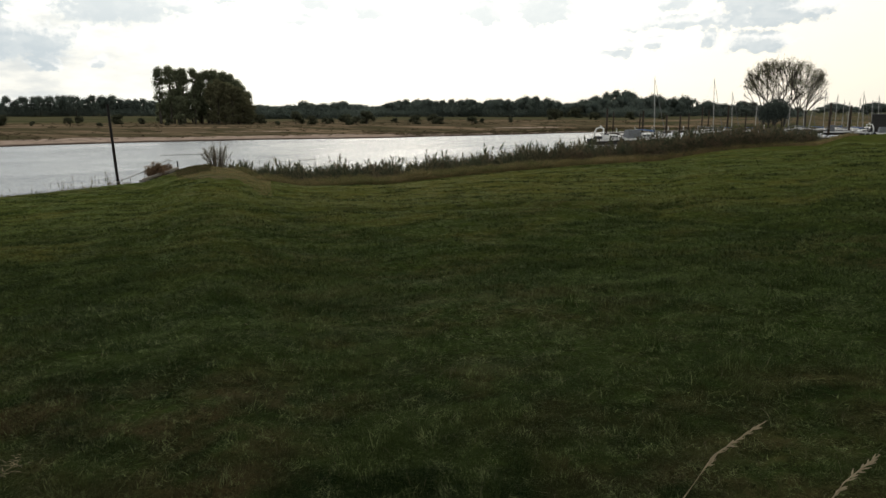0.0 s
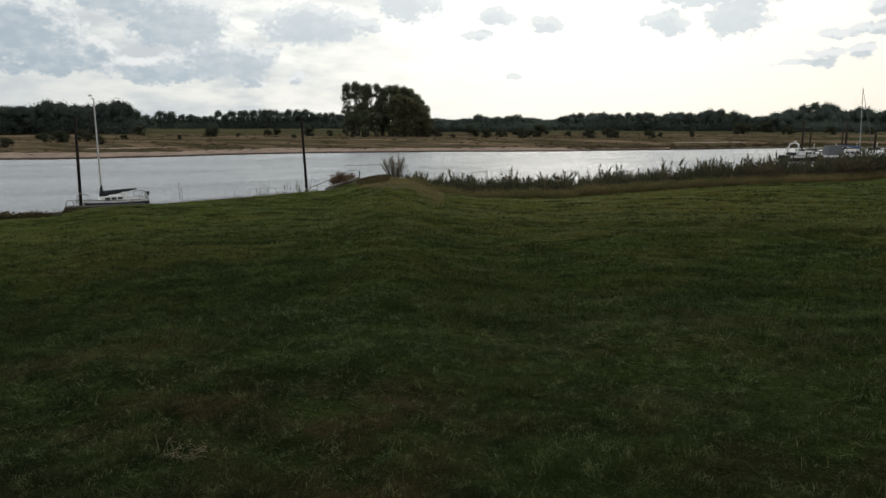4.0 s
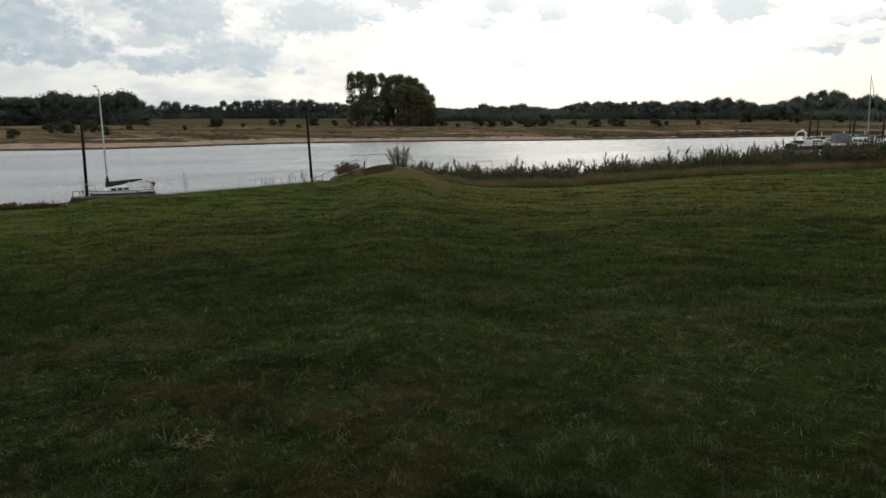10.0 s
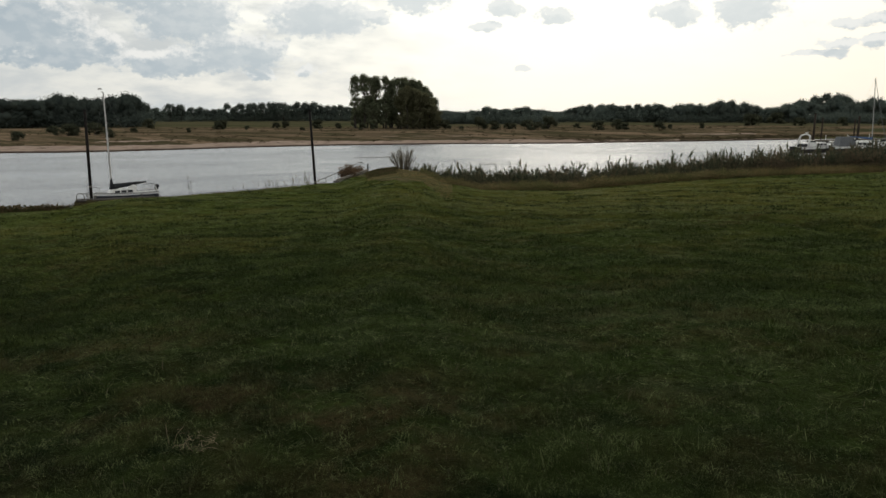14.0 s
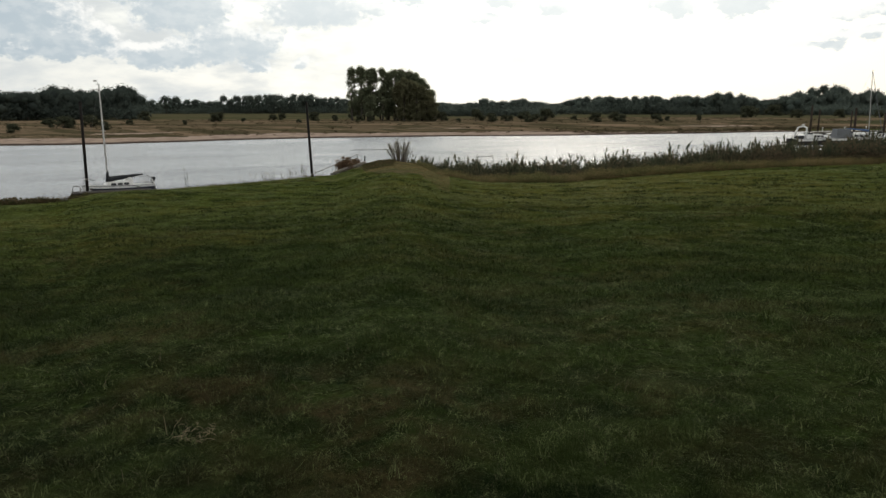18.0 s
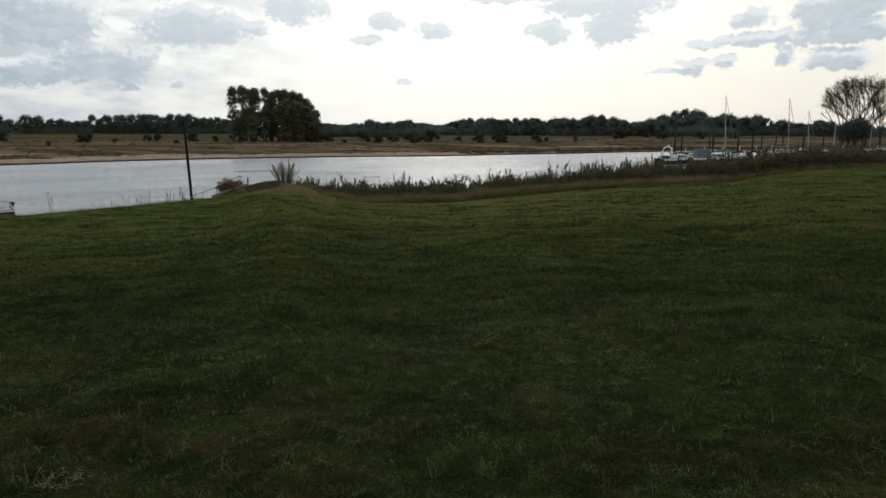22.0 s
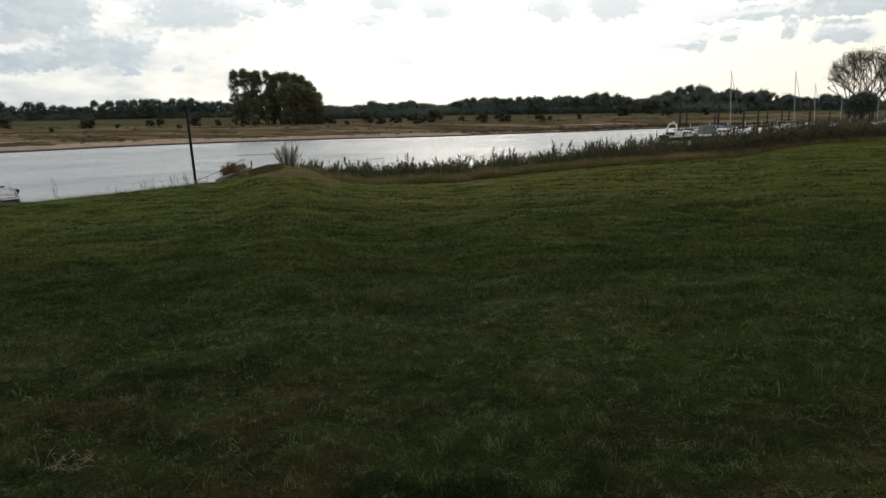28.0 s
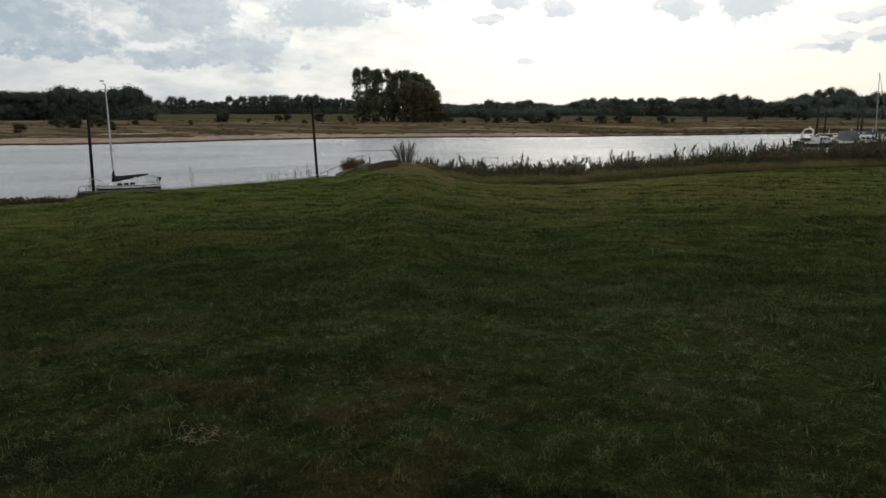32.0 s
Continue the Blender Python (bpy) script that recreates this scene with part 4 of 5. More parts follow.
tagged(new("dry_grass", scatter("dry_grass", tan_shapes, np.concatenate([
    belt(-15, 28.5, 4800, -1.6, 1.0, [(-18, 0.2), (-14, 0.3), (-8, 0.35), (-2, 0.55), (6, 0.5), (12, 0.7), (20, 0.6), (28, 0.5)], 1.0, 0.2),
    belt(-21.0, -14.0, 2600, -19.0, 1.0, [(-21, 0.08), (-17, 0.11), (-13, 0.12)], 2.2, 0.2),
    belt(27.6, 30.6, 1100, -4.5, 1.5, [(28, 0.55), (30.4, 0.35)], 1.3, 0.2)]), m_tan)),
    "tall straw-coloured grass at the foot of the reeds", "grass", kind="stuff")


def brush_shape():
    """A bushy cone of small leaves."""
    h = rng.uniform(0.12, 0.82, 9)
    c = np.stack([rng.normal(size=9) * 0.26 * (1.1 - h), rng.normal(size=9) * 0.26 * (1.1 - h), h], -1)
    return leaf_cloud(c, [0.24] * 9, 5, 0.054, 1.1)


brush_shapes = [brush_shape() for _ in range(6)]
tagged(new("bank_scrub", scatter("bank_scrub", brush_shapes, np.concatenate([
    belt(9, 28.4, 1600, 0.3, 6.0, [(a, z - 0.12) for a, z in REED_TOP], 0.9, 0.1, 0, True), belt(-17, 9, 1600, -0.2, 5.0, [(a, z - 0.45) for a, z in REED_TOP], 0.9, 0.1, 0, True)]), m_shrub)),
    "brownish scrub and nettles between the reeds", "scrub", kind="stuff")


tagged(new("bank_herbs", scatter("bank_herbs", brush_shapes, np.concatenate([
    belt(-16.5, 9, 1500, -2.2, 2.5, [(-16, 0.40), (-8, 0.5), (0, 0.65), (9, 0.65)], 1.4, 0.1), belt(9, 28.2, 300, -0.8, 1.0, [(9, 0.6), (20, 0.7), (28, 0.5)], 1.2, 0.1)]), m_herb)),
    "green and tan herbs and nettles at the foot of the reeds", "scrub", kind="stuff")


def weed_shape():
    v, t = [], []
    for turn in (0, 1.57):
        blade(v, t, 0, 0, 0, 1.0, 0.010, 0.06, turn, 2, 0.006)
    for _ in range(7):
        blade(v, t, 0, 0, rng.uniform(0.3, 0.9), rng.uniform(0.05, 0.2), 0.022, rng.uniform(0.03, 0.14), rng.uniform(0, 6.28), 2)
    return np.array(v), np.array(t)


weed_shapes = [weed_shape() for _ in range(8)]
tagged(new("edge_weeds", scatter("edge_weeds", weed_shapes, np.concatenate([
    belt(-36.0, -24.5, 30, -0.5, 1.0, [(-36, 0.45), (-30, 0.65), (-26, 0.8), (-24, 0.7)], 1.0, 0.25),
    belt(-29.0, -25.2, 20, -0.3, 0.8, [(-29, 0.7), (-25, 1.0)], 1.0, 0.2),
    belt(-32.0, -25.2, 60, -0.3, 0.8, [(-32, 0.2), (-25, 0.32)], 1.6, 0.25),
    belt(-48.0, -42.5, 40, -0.4, 0.8, [(-48, 0.4), (-42, 0.5)], 1.2, 0.3),
    belt(-34.9, -34.3, 2, 0.0, 0.4, [(-36, 1.3), (-30, 1.3)], 1.0, 0.15)]), m_weed)),
    "single tall dock stems at the lawn edge", "weeds", kind="stuff")
tagged(new("edge_grass", scatter("edge_grass", tan_shapes, belt(-60, -24.2, 2000, -1.2, 1.0, [(-60, 0.14), (-40, 0.10), (-30, 0.18), (-16, 0.25)], 0.8, 0.2), m_weed)),
       "uncut grass along the lawn edge", "grass", kind="stuff")
low_shapes = [leaf_cloud(rng.normal(size=(5, 3)) * (0.3, 0.3, 0.1) + (0, 0, 0.25), [0.4] * 5, 12, 0.09) for _ in range(4)]
tagged(new("bank_nettles", scatter("bank_nettles", low_shapes, belt(-50, -41.2, 380, -0.3, 1.5, [(-50, 0.62), (-46, 0.52), (-43, 0.36), (-41, 0.24)], 1.2, 0.1), m_weed)),
       "low nettles on the bank beside the landing stage", "scrub", kind="stuff")


def twig_bush(az, r, wide, tall, stems, leaf_mat, label, leaves=9, base=0.55):
    p = polar(az, r)
    t = thing("bush", Matrix.Translation((p.x, p.y, gz(p.x, p.y) - 0.05)), label, "bush")
    tips = []
    for _ in range(stems):
        bm = bmesh.new()
        a = rng.uniform(0, 6.28)
        aside = rng.uniform(0.1, 0.5)
        out = Vector((math.cos(a), math.sin(a), 0)) * wide * aside
        h = tall * rng.uniform(0.7, 1.0) * (1.12 - 0.75 * aside)
        foot = out * base
        end = out + Vector((0, 0, h))
        tube(bm, [foot, foot * 0.4 + end * 0.5 + Vector((0, 0, 0.05)), end], [0.030, 0.022, 0.010], 4)
        tips += [foot.lerp(end, f) for f in (0.35, 0.6, 0.8, 0.97)]
        for _ in range(2):
            q = foot.lerp(end, rng.uniform(0.3, 0.8))
            e = q + Vector(rng.normal(size=3) * 0.16) + Vector((0, 0, 0.25))
            tube(bm, [q, e], [0.014, 0.006], 3)
            tips.append(e)
        part("stem", bm, m_twig, t)
    v, f = leaf_cloud([tuple(q) for q in tips], [0.16] * len(tips), leaves, 0.035)
    v[:, 2] = np.maximum(v[:, 2], 0.02)
    part("leaves", big_mesh("leaves", v, f, np.zeros((0, 4), int), leaf_mat), leaf_mat, t)
    return t


twig_bush(-17.9, 56.8, 2.8, 1.95, 50, m_willow, "upright twiggy willow bush on the groyne head", 5, 0.45)
twig_bush(-22.45, 58.4, 2.3, 2.0, 60, m_russet, "dry brown bush behind the landing steps", 30)
twig_bush(-21.75, 60.0, 1.7, 1.7, 40, m_russet, "dry brown bush behind the landing steps", 30)
twig_bush(-15.9, 56.0, 1.2, 0.9, 30, m_shrub, "small green bush at the start of the reeds", 14)
twig_bush(28.6, 97.0, 2.2, 1.2, 40, m_shrub, "low dark bush at the end of the reeds", 20)
twig_bush(29.3, 101.0, 1.8, 0.9, 30, m_shrub, "low dark bush at the end of the reeds", 20)
twig_bush(27.6, 96.0, 2.6, 1.7, 50, m_shrub, "dark bush at the end of the reeds", 20)
twig_bush(26.4, 95.0, 3.0, 2.2, 60, m_shrub, "dark bush at the end of the reeds", 20)

tagged(new("groyne_scrub", scatter("groyne_scrub", low_shapes, np.concatenate([
    belt(-20.9, -18.3, 260, -5.0, 0.3, [(-21, 0.26), (-19.5, 0.36), (-18, 0.20)], 1.3, 0.1), belt(-20.9, -18.6, 420, -13.0, -3.0, [(-21, 0.18), (-18.6, 0.24)], 1.6, 0.1)]), m_weed)),
    "low brown-green weeds over the groyne head", "scrub", kind="stuff")

meadow_shapes = [leaf_cloud(rng.normal(size=(4, 3)) * (0.3, 0.3, 0.1) + (0, 0, 0.25), [0.4] * 4, 6, 0.13) for _ in range(5)]
# low plants in drifts over the far meadow
count = 2600
along_bank, inland = rng.uniform(-70, 240, count), 7 + 95 * rng.uniform(0, 1, count) ** 1.6
drift = wobble(along_bank * 0.35, inland, 7.0, 4.0)
keep = rng.uniform(-0.5, 0.6, count) < drift
# 800 more plants deepen the dark band painted for the scarp's shade
along_bank, inland = np.concatenate([along_bank[keep], rng.uniform(105, 260, 800)]), np.concatenate([inland[keep], rng.uniform(2.0, 9, 800)])
v = np.interp(along_bank, FAR[:, 0], FAR[:, 1]) + inland
x, y = 0.773 * along_bank - 0.635 * v, 0.635 * along_bank + 0.773 * v
size = rng.uniform(0.3, 0.8, len(x))
tagged(new("meadow_plants", scatter("meadow_plants", meadow_shapes, np.stack([x, y, ground_z(x, y)[0] - 0.05, rng.uniform(0, 6.28, len(x)), size * 2.4, size, 0 * x, 0 * x], -1), m_meadow)),
       "low brown and olive weeds in drifts over the far meadow", "weeds", kind="stuff")

# groyne head: rubble stones
stone_bm = []
for k in range(3):
    bm = bmesh.new()
    bmesh.ops.create_icosphere(bm, subdivisions=1, radius=0.25)
    for v in bm.verts:
        v.co *= 1 + 0.3 * noise.noise(v.co * 4 + Vector((k * 7, 0, 0)))
        v.co.z *= 0.6
    stone_bm.append(from_bm("stone", bm, m_stone))
rubble = thing("groyne", Matrix.Translation(polar(-20, 62, 1.2)), "rubble stones on the groyne head", "stones")
for k in range(60):
    az, d = rng.uniform(-24.0, -15.5), rng.uniform(0.4, 4.0)
    e = float(np.interp(az, SHORE[:, 0], SHORE[:, 1]))
    p = polar(az, e + d)
    st = part("stone", stone_bm[k % 3], m_stone, rubble)
    st.matrix_basis = rubble.matrix_basis.inverted() @ (Matrix.Translation((p.x, p.y, gz(p.x, p.y))) @ Matrix.Rotation(rng.uniform(0, 6), 4, "Z") @ Matrix.Scale(rng.uniform(0.7, 1.5), 4))

# the drowned end of the groyne, just awash
for (x0, y0), (x1, y1), count in (((-43.1, 107.1), (-37.6, 110.4), 22), ((-19.9, 96.6), (-18.0, 99.6), 9)):
    bar = thing("stone_bar", Matrix.Translation(((x0 + x1) / 2, (y0 + y1) / 2, 0)), "low line of dark stones just awash in the river", "stones", "stone bars")
    for k in range(count):
        f = (k + rng.uniform(0, 0.9)) / count
        st = part("stone", stone_bm[k % 3], m_stone, bar)
        st.matrix_basis = Matrix.Translation(((x1 - x0) * (f - 0.5), (y1 - y0) * (f - 0.5) + rng.uniform(-0.3, 0.3), -0.03)) @ Matrix.Rotation(rng.uniform(0, 6), 4, "Z") @ Matrix.Diagonal((rng.uniform(0.7, 1.3), 1.0, rng.uniform(0.7, 1.1), 1))

# ------------------------------------------------------------------ boats


def hull_meshes(length, beam, board, bow_rise, mat, transom=0.7, bottom=-0.25):
    """A lofted hull, bow at -x, and its deck. The waterline is z = 0."""
    rows = 13
    sheer = []
    bm = bmesh.new()
    rings = []
    for i in range(rows):
        f = i / (rows - 1)
        x = -length / 2 + length * f
        half = beam / 2 * (math.sin(math.pi * min(1, f * 0.62 + 0.02)) ** 0.75 if f < 0.78 else 1.0 - (1 - transom) * ((f - 0.78) / 0.22) ** 1.4 * 0.9)
        half = max(half, 0.03)
        top = board + bow_rise * (1 - f) ** 2
        keel = bottom * min(1, f * 5) if f < 0.2 else bottom * (1 - 0.5 * max(0, f - 0.7) / 0.3)
        rake = 0.22 * (1 - f) ** 3 * length * 0.25
        ring = []
        for s, z in ((1.0, top), (0.97, top * 0.62), (0.90, top * 0.2), (0.72, -0.06), (0.35, keel * 0.8), (0.0, keel)):
            ring.append((x + rake * (1 - z / max(top, 0.01)), half * s, z))
        full = ring + [(p[0], -p[1], p[2]) for p in ring[-2::-1]]
        rings.append([bm.verts.new(p) for p in full])
        sheer.append((ring[0][0], half, top))
    for a, b in zip(rings, rings[1:]):
        for k in range(len(a) - 1):
            bm.faces.new((a[k], a[k + 1], b[k + 1], b[k]))
    bm.faces.new(rings[-1])
    hull = from_bm("hull", bm, mat, True)
    bm = bmesh.new()
    left = [bm.verts.new((x, h * 0.985, z + 0.012)) for x, h, z in sheer]
    mid = [bm.verts.new((x, 0, z + 0.05)) for x, h, z in sheer]
    right = [bm.verts.new((x, -h * 0.985, z + 0.012)) for x, h, z in sheer]
    for k in range(rows - 1):
        bm.faces.new((left[k], left[k + 1], mid[k + 1], mid[k]))
        bm.faces.new((mid[k], mid[k + 1], right[k + 1], right[k]))
    deck = from_bm("deck", bm, m_offwhite)
    bm = bmesh.new()
    for side in (1, -1):
        tube(bm, [(x, side * h, z + 0.02) for x, h, z in sheer], 0.022, 5)
    rail = from_bm("rubbing_strake", bm, m_canvas)
    return hull, deck, rail


def cabin_mesh(x0, x1, half, z0, z1, slope=0.35):
    """A coachroof with sloping front, back and sides."""
    bm = bmesh.new()
    low_ring = [(x0, half * 0.75), (x0, -half * 0.75), (x1, -half), (x1, half)]
    high_ring = [(x0 + slope, half * 0.60), (x0 + slope, -half * 0.60), (x1 - slope * 0.4, -half * 0.84), (x1 - slope * 0.4, half * 0.84)]
    a = [bm.verts.new((x, y, z0)) for x, y in low_ring]
    b = [bm.verts.new((x, y, z1)) for x, y in high_ring]
    for k in range(4):
        bm.faces.new((a[k], a[(k + 1) % 4], b[(k + 1) % 4], b[k]))
    bm.faces.new(b)
    bm.faces.new(a[::-1])
    bmesh.ops.bevel(bm, geom=list(bm.edges), offset=0.035, segments=2, affect="EDGES")
    return bm


def sailing_boat(m, length, mast_top, hull_mat, label, group="", cover=True, detail=False, tilt=0.0):
    board = (0.062 if detail else 0.085) * length + 0.05
    boat = thing("sailing_boat", m, label, "boat", group)
    hull, deck, rail = hull_meshes(length, length * 0.33, board, 0.18, hull_mat)
    if detail:
        hull.materials.append(m_navy)
        for face in hull.polygons:
            face.material_index = int(face.center.z < board * 0.55)
    part("hull", hull, hull_mat, boat)
    part("deck", deck, m_offwhite, boat)
    part("rubbing_strake", rail, m_canvas, boat)
    roof = board + (0.070 if detail else 0.05) * length
    cabin = part("cabin", cabin_mesh(-length * 0.20, length * 0.20, length * 0.115, board - 0.02, roof), m_white, boat)
    for side in (1, -1):
        for x, w in ((-0.085, 0.07), (0.005, 0.07), (0.095, 0.07)):
            bm = box(bmesh.new(), (length * w, 0.02, length * (0.034 if detail else 0.022)), bevel=0.006)
            pane = part("window", bm, m_darkglass, cabin, "dark tinted cabin window")
            pane.matrix_basis = Matrix.Translation((length * x, side * length * 0.104, (board + roof) / 2)) @ Matrix.Rotation(side * 0.35, 4, "X")
    mx = -length * (0.13 if detail else 0.17)
    bm = tube(bmesh.new(), [(mx, 0, board), (mx + tilt * 0.5, 0, (board + mast_top) / 2), (mx + tilt, 0, mast_top)], [0.075, 0.07, 0.05] if detail else [0.10, 0.085, 0.06], 8)
    mast = part("mast", bm, m_alu if detail else m_mast, boat)
    part("masthead", box(bmesh.new(), (0.30, 0.05, 0.05), (mx + tilt - 0.08, 0, mast_top + 0.03), bevel=0.01), m_alu, mast)
    bm = tube(bmesh.new(), [(mx - 0.08 + tilt, 0.0, mast_top), (mx - 0.10 + tilt, 0.0, mast_top + 0.35)], 0.008, 4)
    part("aerial", bm, m_wire, mast)
    sp = board + (mast_top - board) * 0.55
    bm = tube(bmesh.new(), [(mx + tilt * 0.55, -length * 0.11, sp), (mx + tilt * 0.55, 0, sp + 0.05), (mx + tilt * 0.55, length * 0.11, sp)], 0.02, 5)
    part("spreader", bm, m_alu, mast)
    for ends in (((-length / 2 + 0.1, 0, board + 0.18), (mx + tilt, 0, mast_top)), ((length / 2 - 0.05, 0, board), (mx + tilt, 0, mast_top)),
                 ((mx + 0.1, length * 0.15, board), (mx + tilt, 0, mast_top)), ((mx + 0.1, -length * 0.15, board), (mx + tilt, 0, mast_top))):
        part("stay", tube(bmesh.new(), ends, 0.006 if detail else 0.012, 3), m_wire, boat)
    if not detail:
        part("furled_jib", tube(bmesh.new(), [(-length / 2 + 0.15, 0, board + 0.6), (-length * 0.32 + tilt * 0.5, 0, (board + mast_top) * 0.5), (mx + tilt - 0.1, 0, mast_top - 0.5)], [0.06, 0.055, 0.04], 6), m_greycanvas, boat, "rolled-up grey foresail")
    by = board + 0.075 * length
    boom_end = (length * 0.36, 0, by + 0.065 * length)
    part("boom", tube(bmesh.new(), [(mx + 0.05, 0, by), boom_end], [0.05, 0.04], 6), m_alu, boat)
    if cover:
        bm = bmesh.new()
        pts, rad = [], []
        for k in range(10):
            f = k / 9
            pts.append((mx + 0.04 + (boom_end[0] - mx) * f, 0, by + 0.07 + (boom_end[2] - by) * f + 0.10 * (1 - f)))
            rad.append(0.20 * (1 - f) ** 0.8 + 0.045 + 0.012 * math.sin(k * 2.2))
        tube(bm, pts, rad, 9)
        tube(bm, [(mx - 0.02, 0, by - 0.05), (mx + 0.0, 0, by + 0.35), (mx + 0.02 + tilt * 0.1, 0, by + 0.95)], [0.19, 0.15, 0.06], 8)
        part("sail_cover", bm, m_canvas if detail else (m_greycanvas, m_navy, m_bluepaint, m_canvas)[int(length * 10) % 4], boat, "dark canvas cover over the furled mainsail", True)
    # rails at bow and stern
    bm = bmesh.new()
    bx = -length / 2 + 0.15
    tube(bm, [(bx + 0.9, 0.42, board + 0.60), (bx + 0.1, 0.10, board + 0.72), (bx + 0.1, -0.10, board + 0.72), (bx + 0.9, -0.42, board + 0.60)], 0.016, 5)
    for x, y in ((0.9, 0.42), (0.9, -0.42), (0.1, 0.08), (0.1, -0.08)):
        tube(bm, [(bx + x, y, board + 0.05), (bx + x, y, board + 0.62)], 0.014, 4)
    part("bow_rail", bm, m_wire, boat)
    if detail:
        bm = bmesh.new()
        sx = length / 2 - 0.10
        tube(bm, [(sx - 0.7, 0.75, board + 0.55), (sx, 0.62, board + 0.60), (sx, -0.62, board + 0.60), (sx - 0.7, -0.75, board + 0.55)], 0.016, 5)
        for x, y in ((-0.7, 0.75), (-0.7, -0.75), (0, 0.62), (0, -0.62)):
            tube(bm, [(sx + x, y, board), (sx + x, y, board + 0.58)], 0.014, 4)
        part("stern_rail", bm, m_wire, boat)
        bm = box(bmesh.new(), (0.28, 0.30, 0.42), (length / 2 + 0.18, 0.25, board + 0.35), Matrix.Rotation(0.5, 3, "Y"), 0.05)
        tube(bm, [(length / 2 + 0.12, 0.25, board + 0.2), (length / 2 + 0.05, 0.25, -0.15)], 0.06, 6)
        tube(bm, [(length / 2 + 0.10, 0.25, board + 0.5), (length / 2 - 0.35, 0.25, board + 0.72)], 0.02, 5)
        part("outboard_motor", bm, m_canvas, boat, "black outboard motor tilted up")
        bm = box(bmesh.new(), (0.10, 0.05, 1.0), (length / 2 + 0.12, -0.1, board - 0.05), Matrix.Rotation(-0.35, 3, "Y"), 0.015)
        part("rudder", bm, m_white, boat)
        part("sprayhood", cabin_mesh(length * 0.10, length * 0.20, length * 0.10, roof - 0.04, roof + 0.28, 0.25), m_white, boat)
        part("tiller", tube(bmesh.new(), [(length / 2, 0, board + 0.1), (length / 2 - 1.0, 0, board + 0.28)], 0.02, 5), m_timber, boat)
        part("sheet", tube(bmesh.new(), [boom_end, (length * 0.40, 0, board)], 0.010, 4), m_wire, boat)
        part("burgee", box(bmesh.new(), (0.26, 0.006, 0.16), (mx - 0.26 + tilt, 0, mast_top + 0.28)), m_white, mast)
    return boat


def motor_cruiser(m, length, label, canopy=False, arch=True, group="harbour boats"):
    boat = thing("motor_boat", m, label, "boat", group)
    board = 0.10 * length + 0.15
    hull, deck, rail = hull_meshes(length, length * 0.36, board, 0.25, m_white, 0.9)
    hull.materials.append(m_black)
    for face in hull.polygons:
        face.material_index = int(face.center.z < board * 0.7)
    part("hull", hull, m_white, boat)
    part("deck", deck, m_offwhite, boat)
    part("rubbing_strake", rail, m_navy, boat)
    roof = board + 0.10 * length
    cabin = part("cabin", cabin_mesh(-length * 0.32, length * 0.06, length * 0.13, board, roof, 0.5), m_white, boat)
    for side in (1, -1):
        for x in (-0.20, -0.10, -0.01):
            pane = part("window", box(bmesh.new(), (length * 0.075, 0.03, length * 0.04), bevel=0.01), m_darkglass, cabin)
            pane.matrix_basis = Matrix.Translation((length * x, side * length * 0.125, (board + roof) / 2 + 0.03)) @ Matrix.Rotation(side * 0.3, 4, "X")
    bm = bmesh.new()
    for side in (1, -1):
        tube(bm, [(length * 0.06, side * length * 0.13, roof), (length * 0.12, side * length * 0.12, roof + 0.35)], 0.03, 5)
    box(bm, (0.05, length * 0.25, 0.36), (length * 0.07, 0, roof + 0.16), Matrix.Rotation(0.5, 3, "Y"))
    part("windscreen", bm, m_darkglass, boat)
    if arch:
        bm = bmesh.new()
        w, ax = length * 0.15, length * 0.24
        pts = [(ax + 0.4, -w, board - 0.05), (ax + 0.25, -w * 0.98, board + 1.2), (ax, -w * 0.8, board + 2.0), (ax - 0.15, 0, board + 2.25),
               (ax, w * 0.8, board + 2.0), (ax + 0.25, w * 0.98, board + 1.2), (ax + 0.4, w, board - 0.05)]
        tube(bm, pts, [0.18, 0.16, 0.15, 0.14, 0.15, 0.16, 0.18], 8)
        part("radar_arch", bm, m_white, boat, "white moulded arch over the cockpit", True)
        part("cockpit_cover", cabin_mesh(length * 0.16, length * 0.36, length * 0.10, board, board + 0.55, 0.4), m_canvas, boat, "dark canvas cockpit cover")
        bm = box(bmesh.new(), (0.4, 0.4, 0.16), (ax - 0.15, 0, board + 2.5), bevel=0.05)
        part("radar_dome", bm, m_white, boat)
    if canopy:
        part("canopy", cabin_mesh(length * 0.04, length * 0.38, length * 0.14, board, board + 1.55, 0.5), m_greycanvas, boat, "grey canvas cockpit canopy")
    bm = bmesh.new()
    for side in (1, -1):
        tube(bm, [(-length * 0.47, side * 0.1, board + 0.85), (-length * 0.25, side * length * 0.13, board + 0.75), (0, side * length * 0.17, board + 0.65)], 0.018, 4)
        for f in (-0.45, -0.32, -0.18, -0.02):
            y = side * length * float(np.interp(f, [-0.47, -0.25, 0], [0.02, 0.13, 0.17]))
            tube(bm, [(length * f, y, board), (length * f, y, board + 0.78)], 0.014, 4)
    part("bow_rail", bm, m_wire, boat)
    part("outboard_motor", box(bmesh.new(), (0.4, 0.4, 0.65), (length / 2 + 0.2, 0, board * 0.8), bevel=0.08), m_canvas, boat, "dark outboard motor")
    for x, y in ((-0.15, -0.17), (0.1, -0.18), (0.3, -0.17)):
        bm = tube(bmesh.new(), [(length * x, length * y - 0.1, board * 0.25), (length * x, length * y - 0.1, board * 0.35), (length * x, length * y - 0.1, board * 0.8), (length * x, length * y - 0.1, board * 0.9)], [0.03, 0.11, 0.11, 0.03], 8)
        part("fender", bm, m_white, boat, "white fender")
    return boat


